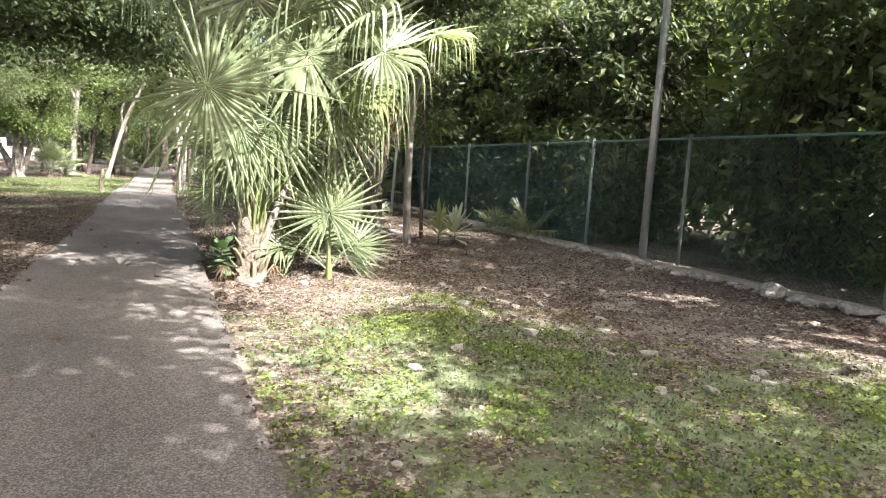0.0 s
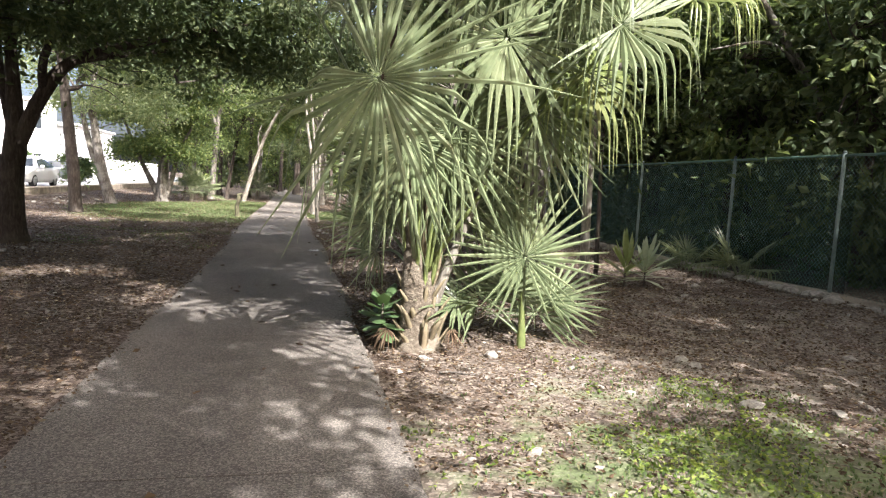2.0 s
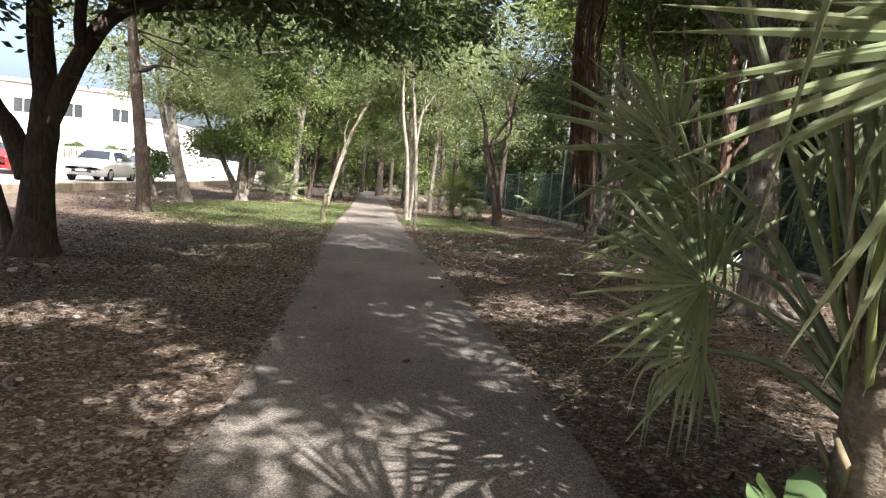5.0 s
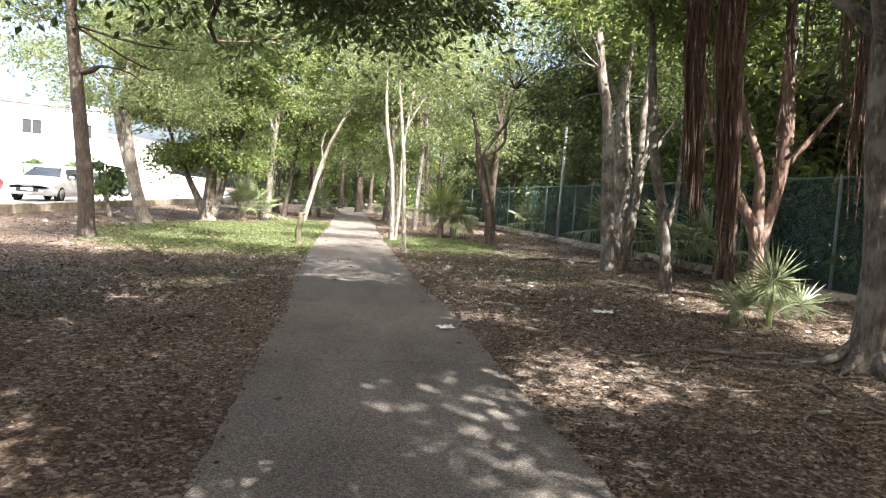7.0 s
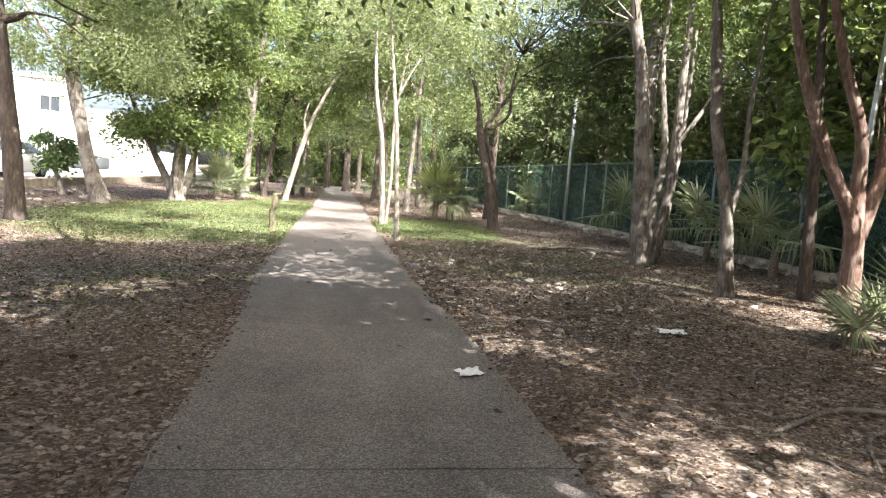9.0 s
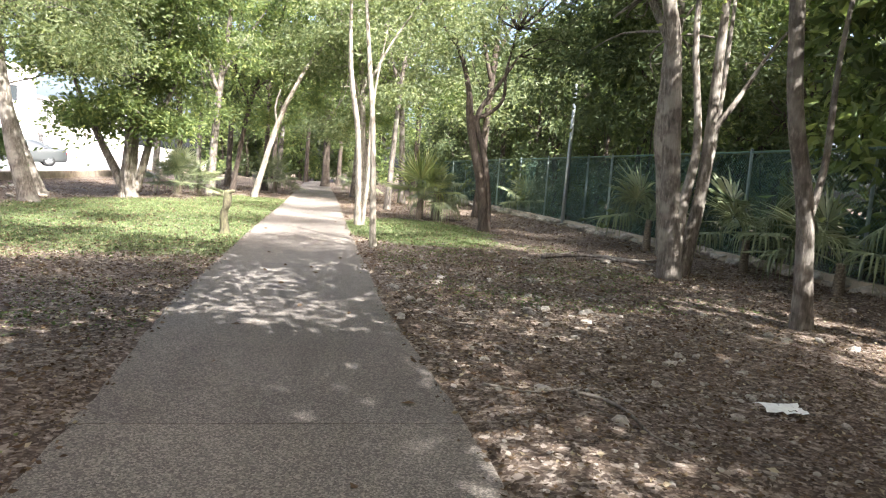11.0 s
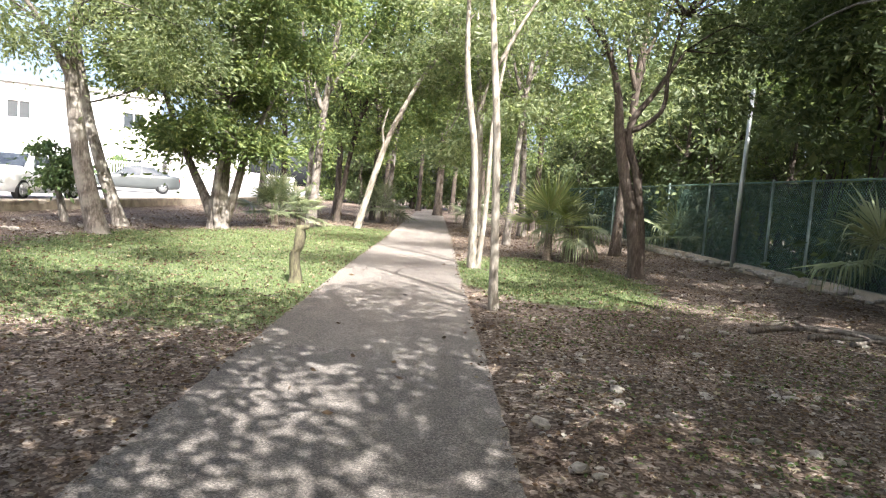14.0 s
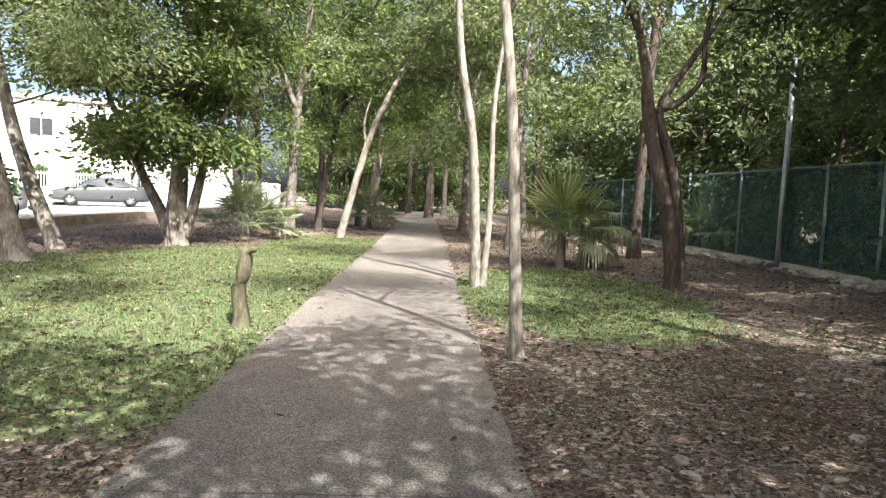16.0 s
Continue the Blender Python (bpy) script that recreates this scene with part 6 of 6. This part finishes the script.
def grass(name, n, box, h, seed, w=0.006):
    rng = np.random.default_rng(seed)
    x, y = rng.uniform(box[0], box[2], n), rng.uniform(box[1], box[3], n)
    keep = [i for i in range(n) if on_soil(x[i], y[i]) and green_at(x[i], y[i], rng)]
    x, y = x[keep], y[keep]
    m = len(x)
    p = np.array([(a, b, ground_z(a, b)) for a, b in zip(x, y)])
    a = rng.uniform(0, 6.28, m)
    hh = h * rng.uniform(0.4, 1.4, m)
    lean = rng.uniform(0.2, 1.3, m)
    side = np.stack([-np.sin(a), np.cos(a), np.zeros(m)], 1) * (w * rng.uniform(0.7, 2.2, m))[:, None]
    out = np.stack([np.cos(a), np.sin(a), np.zeros(m)], 1)
    mid = p + out * (hh * lean * 0.35)[:, None] + np.stack([np.zeros(m), np.zeros(m), hh * 0.65], 1)
    tip = p + out * (hh * lean)[:, None] + np.stack([np.zeros(m), np.zeros(m), hh * 0.9], 1)
    v = np.stack([p - side * 0.5, p + side * 0.5, mid + side, mid - side, tip], 1).reshape(-1, 3)
    i = np.arange(m)[:, None] * 5
    f = np.concatenate([i + np.array([[0, 1, 2]]), i + np.array([[0, 2, 3]]), i + np.array([[3, 2, 4]])], 1).reshape(-1, 3)
    single(name, quick_mesh(name, v, f, GRASS), None, label="short uneven green grass and creeping weeds", category="grass", kind="stuff")


grass("grass", 70000, (0.4, -1, 7, 9.5), 0.028, 211, 0.0045)
grass("grass", 105000, (-9, 23, -1.5, 45), 0.032, 212, 0.0045)
grass("grass", 30000, (0.4, 27, 4.6, 36), 0.035, 213, 0.0045)
grass("grass", 8000, (-4, 3, -1.6, 8), 0.03, 214)


def weed_at(x, y, rng):
    return green_at(x, y, rng) and noise.noise((x * 1.7, y * 1.7, 21.0)) > -0.05


WEED = mat_leaf("creeping weed", [(0.0, (0.1, 0.15, 0.035)), (0.6, (0.17, 0.22, 0.05)), (1.0, (0.27, 0.3, 0.09))], 0.4, 0.6, 0.2)
litter("creeping_weed", 34000, (0.5, -1, 7, 9.6), 0.035, WEED, 221, "low yellow-green creeping weeds in dusty soil", 0.02, 0.6, weed_at)


litter("creeping_weed", 5200, (0.7, 21.5, 5.2, 29.0), 0.032, GRASS, 222, "thin low green weeds among dry leaves", 0.02, 0.55, lambda x, y, rng: noise.noise((x * 0.8, y * 0.8, 31.0)) > rng.uniform(-0.35, 0.45))
litter("creeping_weed", 5200, (-5.5, 16.5, -1.7, 27.0), 0.03, GRASS, 223, "thin low green weeds among dry leaves", 0.02, 0.55, lambda x, y, rng: noise.noise((x * 0.8, y * 0.8, 37.0)) > rng.uniform(-0.3, 0.5))


def edge_litter():
    """Leaves and crumbs that lie over the rims of the path."""
    rng = np.random.default_rng(205)
    n = 1100
    y = rng.uniform(0, 40, n)
    right = rng.uniform(0, 1, n) < 0.5
    inset = np.abs(rng.normal(size=n)) * 0.045
    x = np.where(right, PATH_R - inset, PATH_L + inset) + np.array([path_shift(v) for v in y])
    p = np.stack([x, y, np.full(n, 0.008)], 1)
    a = rng.uniform(0, 6.28, n)
    L = 0.032 * rng.uniform(0.5, 1.6, n)
    single("edge_litter", leaf_mesh("edge_litter", p, np.stack([np.cos(a), np.sin(a), np.full(n, 0.05)], 1), L, L * 0.5, DRY_LEAF, rng, 0.15), None, label="dry leaf crumbs along the path rims", category="litter", kind="stuff")


def stick_scatter():
    """Thin sticks among the leaves, too many to count."""
    rng = np.random.default_rng(206)
    s = Shape()
    for _ in range(1500):
        x, y = rng.uniform(-8.5, 7.6), rng.uniform(5, 32)
        a, L, r = rng.uniform(0, 6.28), rng.uniform(0.06, 0.34), rng.uniform(0.0025, 0.006)
        if x > 5.5 or not (x < -2.05 or x > 0.85):
            continue
        q = [(x + L * f * math.cos(a + 0.3 * f), y + L * f * math.sin(a + 0.3 * f)) for f in (0, 0.5, 1)]
        s.tube([(u, v, ground_z(u, v) + 0.012 + r) for u, v in q], [r, r * 0.9, r * 0.5], 3)
    single("stick_scatter", s, BARK_GREY, label="thin dry sticks strewn over the leaf litter", category="sticks", kind="stuff")


edge_litter()
stick_scatter()


def stones():
    rng = np.random.default_rng(31)
    zones = [((0.7, 3.5, 5.0, 8.6), 44, 0.05, 0.2), ((5.5, 5, 7.8, 13), 26, 0.06, 0.2), ((0.5, 18.0, 3.2, 24.5), 84, 0.05, 0.16), ((2.5, 19, 6, 27), 36, 0.05, 0.15), ((0.6, 23.0, 4.5, 28.0), 22, 0.05, 0.13), ((3, 12, 7.5, 24), 26, 0.05, 0.16), ((-7, 9, -1.8, 26), 26, 0.04, 0.12), ((-10.8, 28, -8.2, 40), 18, 0.1, 0.28), ((-6.8, 15.4, -4.4, 18.0), 24, 0.08, 0.2)]
    for (x0, y0, x1, y1), n, a, b in zones:
        for _ in range(n):
            x, y, s = rng.uniform(x0, x1), rng.uniform(y0, y1), a + (b - a) * rng.uniform(0, 1) ** 2
            if not on_soil(x, y) or math.hypot(x + 5.5, y - 16.9) < 0.5:
                continue
            ob = new("stone", LUMPS[int(rng.integers(6))])
            ob.matrix_basis = Matrix.LocRotScale((x, y, ground_z(x, y) + s * 0.1), Euler((rng.uniform(-.4, .4), rng.uniform(-.4, .4), rng.uniform(0, 6))), (s, s * rng.uniform(0.7, 1.3), s))
            tagged(ob, "small pale limestone lying in the leaf litter", "stone", "loose stones")


stones()


def gravel():
    """Stones too small to pick out, in one sheet."""
    rng = np.random.default_rng(33)
    kinds = []
    for me in LUMPS[:4]:
        v = np.array([tuple(q.co) for q in me.vertices])
        kinds.append((v, np.array([tuple(p.vertices) for p in me.polygons])))
    vs, fs, n = [], [], 0
    for (x0, y0, x1, y1), k in (((0.55, 17, 4, 26), 520), ((0.6, 3, 7, 9.5), 260), ((-6, 9, -1.8, 25), 110), ((4, 24, 7.8, 30), 70)):
        for _ in range(k):
            x, y, s = rng.uniform(x0, x1), rng.uniform(y0, y1), rng.uniform(0.015, 0.05)
            if not on_soil(x, y):
                continue
            v, f = kinds[int(rng.integers(4))]
            a = rng.uniform(0, 6.28)
            rot = np.array([[math.cos(a), -math.sin(a), 0], [math.sin(a), math.cos(a), 0], [0, 0, 1]])
            vs.append(v @ rot.T * s * rng.uniform(0.8, 1.3, 3) + [x, y, ground_z(x, y) + s * 0.15])
            fs.append(f + n)
            n += len(v)
    single("gravel", quick_mesh("gravel", np.concatenate(vs), np.concatenate(fs), STONE), None, label="small pale stones strewn over the soil", category="gravel", kind="stuff")


gravel()


def twig(x, y, L, a, r, seed, mat=BARK_GREY, name="twig", label="dry fallen twig lying on the leaf litter"):
    rng = np.random.default_rng(seed)
    s, pts = Shape(), []
    for i in range(6):
        f = i / 5
        b = a + 0.5 * math.sin(3 * f + seed)
        px, py = L * f * math.cos(b), L * f * math.sin(b)
        pts.append((px, py, ground_z(x + px, y + py) - ground_z(x, y) + r * 0.8 + rng.uniform(0, 0.015), r * (1 - 0.6 * f)))
    stem(s, pts, 6, rng, 0.12, 2)
    single(name, s, mat, (x, y, ground_z(x, y)), label, "twig", "fallen twigs", smooth=True)


rng0 = np.random.default_rng(55)
for i in range(120):
    x, y = rng0.uniform(-8, 7.4), rng0.uniform(7, 30)
    if not (x < -1.95 or x > 0.75):
        continue
    L, a = rng0.uniform(0.25, 1.1), rng0.uniform(0, 6.28)
    if -2.0 < x + L * math.cos(a) < 0.8:
        a = 0.0 if x > 0 else math.pi
    twig(x, y, L, a, rng0.uniform(0.006, 0.016), i)
for i, (x, y, L, a, r) in enumerate([(3.6, 15.6, 1.6, 2.7, 0.028), (3.2, 14.3, 1.2, 1.4, 0.024), (2.6, 16.6, 1.0, 0.4, 0.018), (4.0, 26.6, 2.2, 0.1, 0.045), (4.6, 26.3, 1.8, 0.35, 0.04), (5.2, 27.0, 1.5, -0.2, 0.042), (5.0, 26.1, 1.2, 0.9, 0.035), (4.3, 27.2, 1.6, 0.25, 0.028), (5.7, 26.6, 1.3, 1.9, 0.035)]):
    twig(x, y, L, a, r, 300 + i, BARK_GREY, "surface_root", "gnarled grey root lying across the dry leaves")


for i, (x, y, L, a, r) in enumerate([(4.2, 15.3, 2.4, 3.3, 0.035), (4.3, 15.0, 2.0, 3.7, 0.03), (4.1, 15.8, 1.9, 2.85, 0.03), (3.2, 14.6, 1.4, 3.0, 0.022), (3.9, 14.4, 1.6, 3.9, 0.028), (2.9, 15.4, 1.2, 3.5, 0.018), (4.6, 17.0, 1.4, 3.4, 0.025), (4.5, 14.8, 1.7, 4.3, 0.035), (3.0, 13.9, 1.5, 3.6, 0.03), (3.6, 13.6, 1.2, 2.6, 0.024), (2.6, 15.9, 1.0, 2.9, 0.02)]):
    twig(x, y, L * 0.8, a, r * 0.6, 330 + i, BARK_GREY, "surface_root", "grey thin tree root running over the soil")


def paper(x, y, z, a, w, seed):
    """A crumpled torn scrap."""
    rng = np.random.default_rng(seed)
    n = 7
    vs = []
    for j in range(n):
        for i in range(n):
            e = 0.12 * w * (rng.uniform(-1, 1) if i in (0, n - 1) or j in (0, n - 1) else 0)
            vs.append(((i / (n - 1) - 0.5) * w + e, (j / (n - 1) - 0.5) * w * 0.7 + e * 0.6, 0.008 + rng.uniform(0, 0.022)))
    fs = [(j * n + i, j * n + i + 1, j * n + n + i + 1, j * n + n + i) for j in range(n - 1) for i in range(n - 1)]
    ob = single("paper_scrap", Shape().add(vs, fs), PAPER, (x, y, z), "torn crumpled white paper scrap lying flat", "litter")
    ob.rotation_euler = (0, 0, a)


paper(0.31, 16.55, 0.0, 0.4, 0.22, 1)
paper(2.88, 18.36, ground_z(2.88, 18.36) + 0.01, -0.2, 0.28, 2)


def path_leaves():
    rng = np.random.default_rng(71)
    for i in range(46):
        x, y = rng.uniform(PATH_L + 0.05, PATH_R - 0.05), rng.uniform(2.5, 34)
        p = np.zeros((1, 3))
        p[0, 2] = 0.012
        a = rng.uniform(0, 6.28)
        me = leaf_mesh("fallen_leaf", p, np.array([[math.cos(a), math.sin(a), 0.05]]), np.array([rng.uniform(0.05, 0.1)]), np.array([rng.uniform(0.025, 0.045)]), DRY_LEAF, rng, 0.2)
        single("fallen_leaf", me, None, (x, y, 0), "single dry brown leaf on the concrete path", "leaf", "leaves on the path")


path_leaves()
build_slabs()
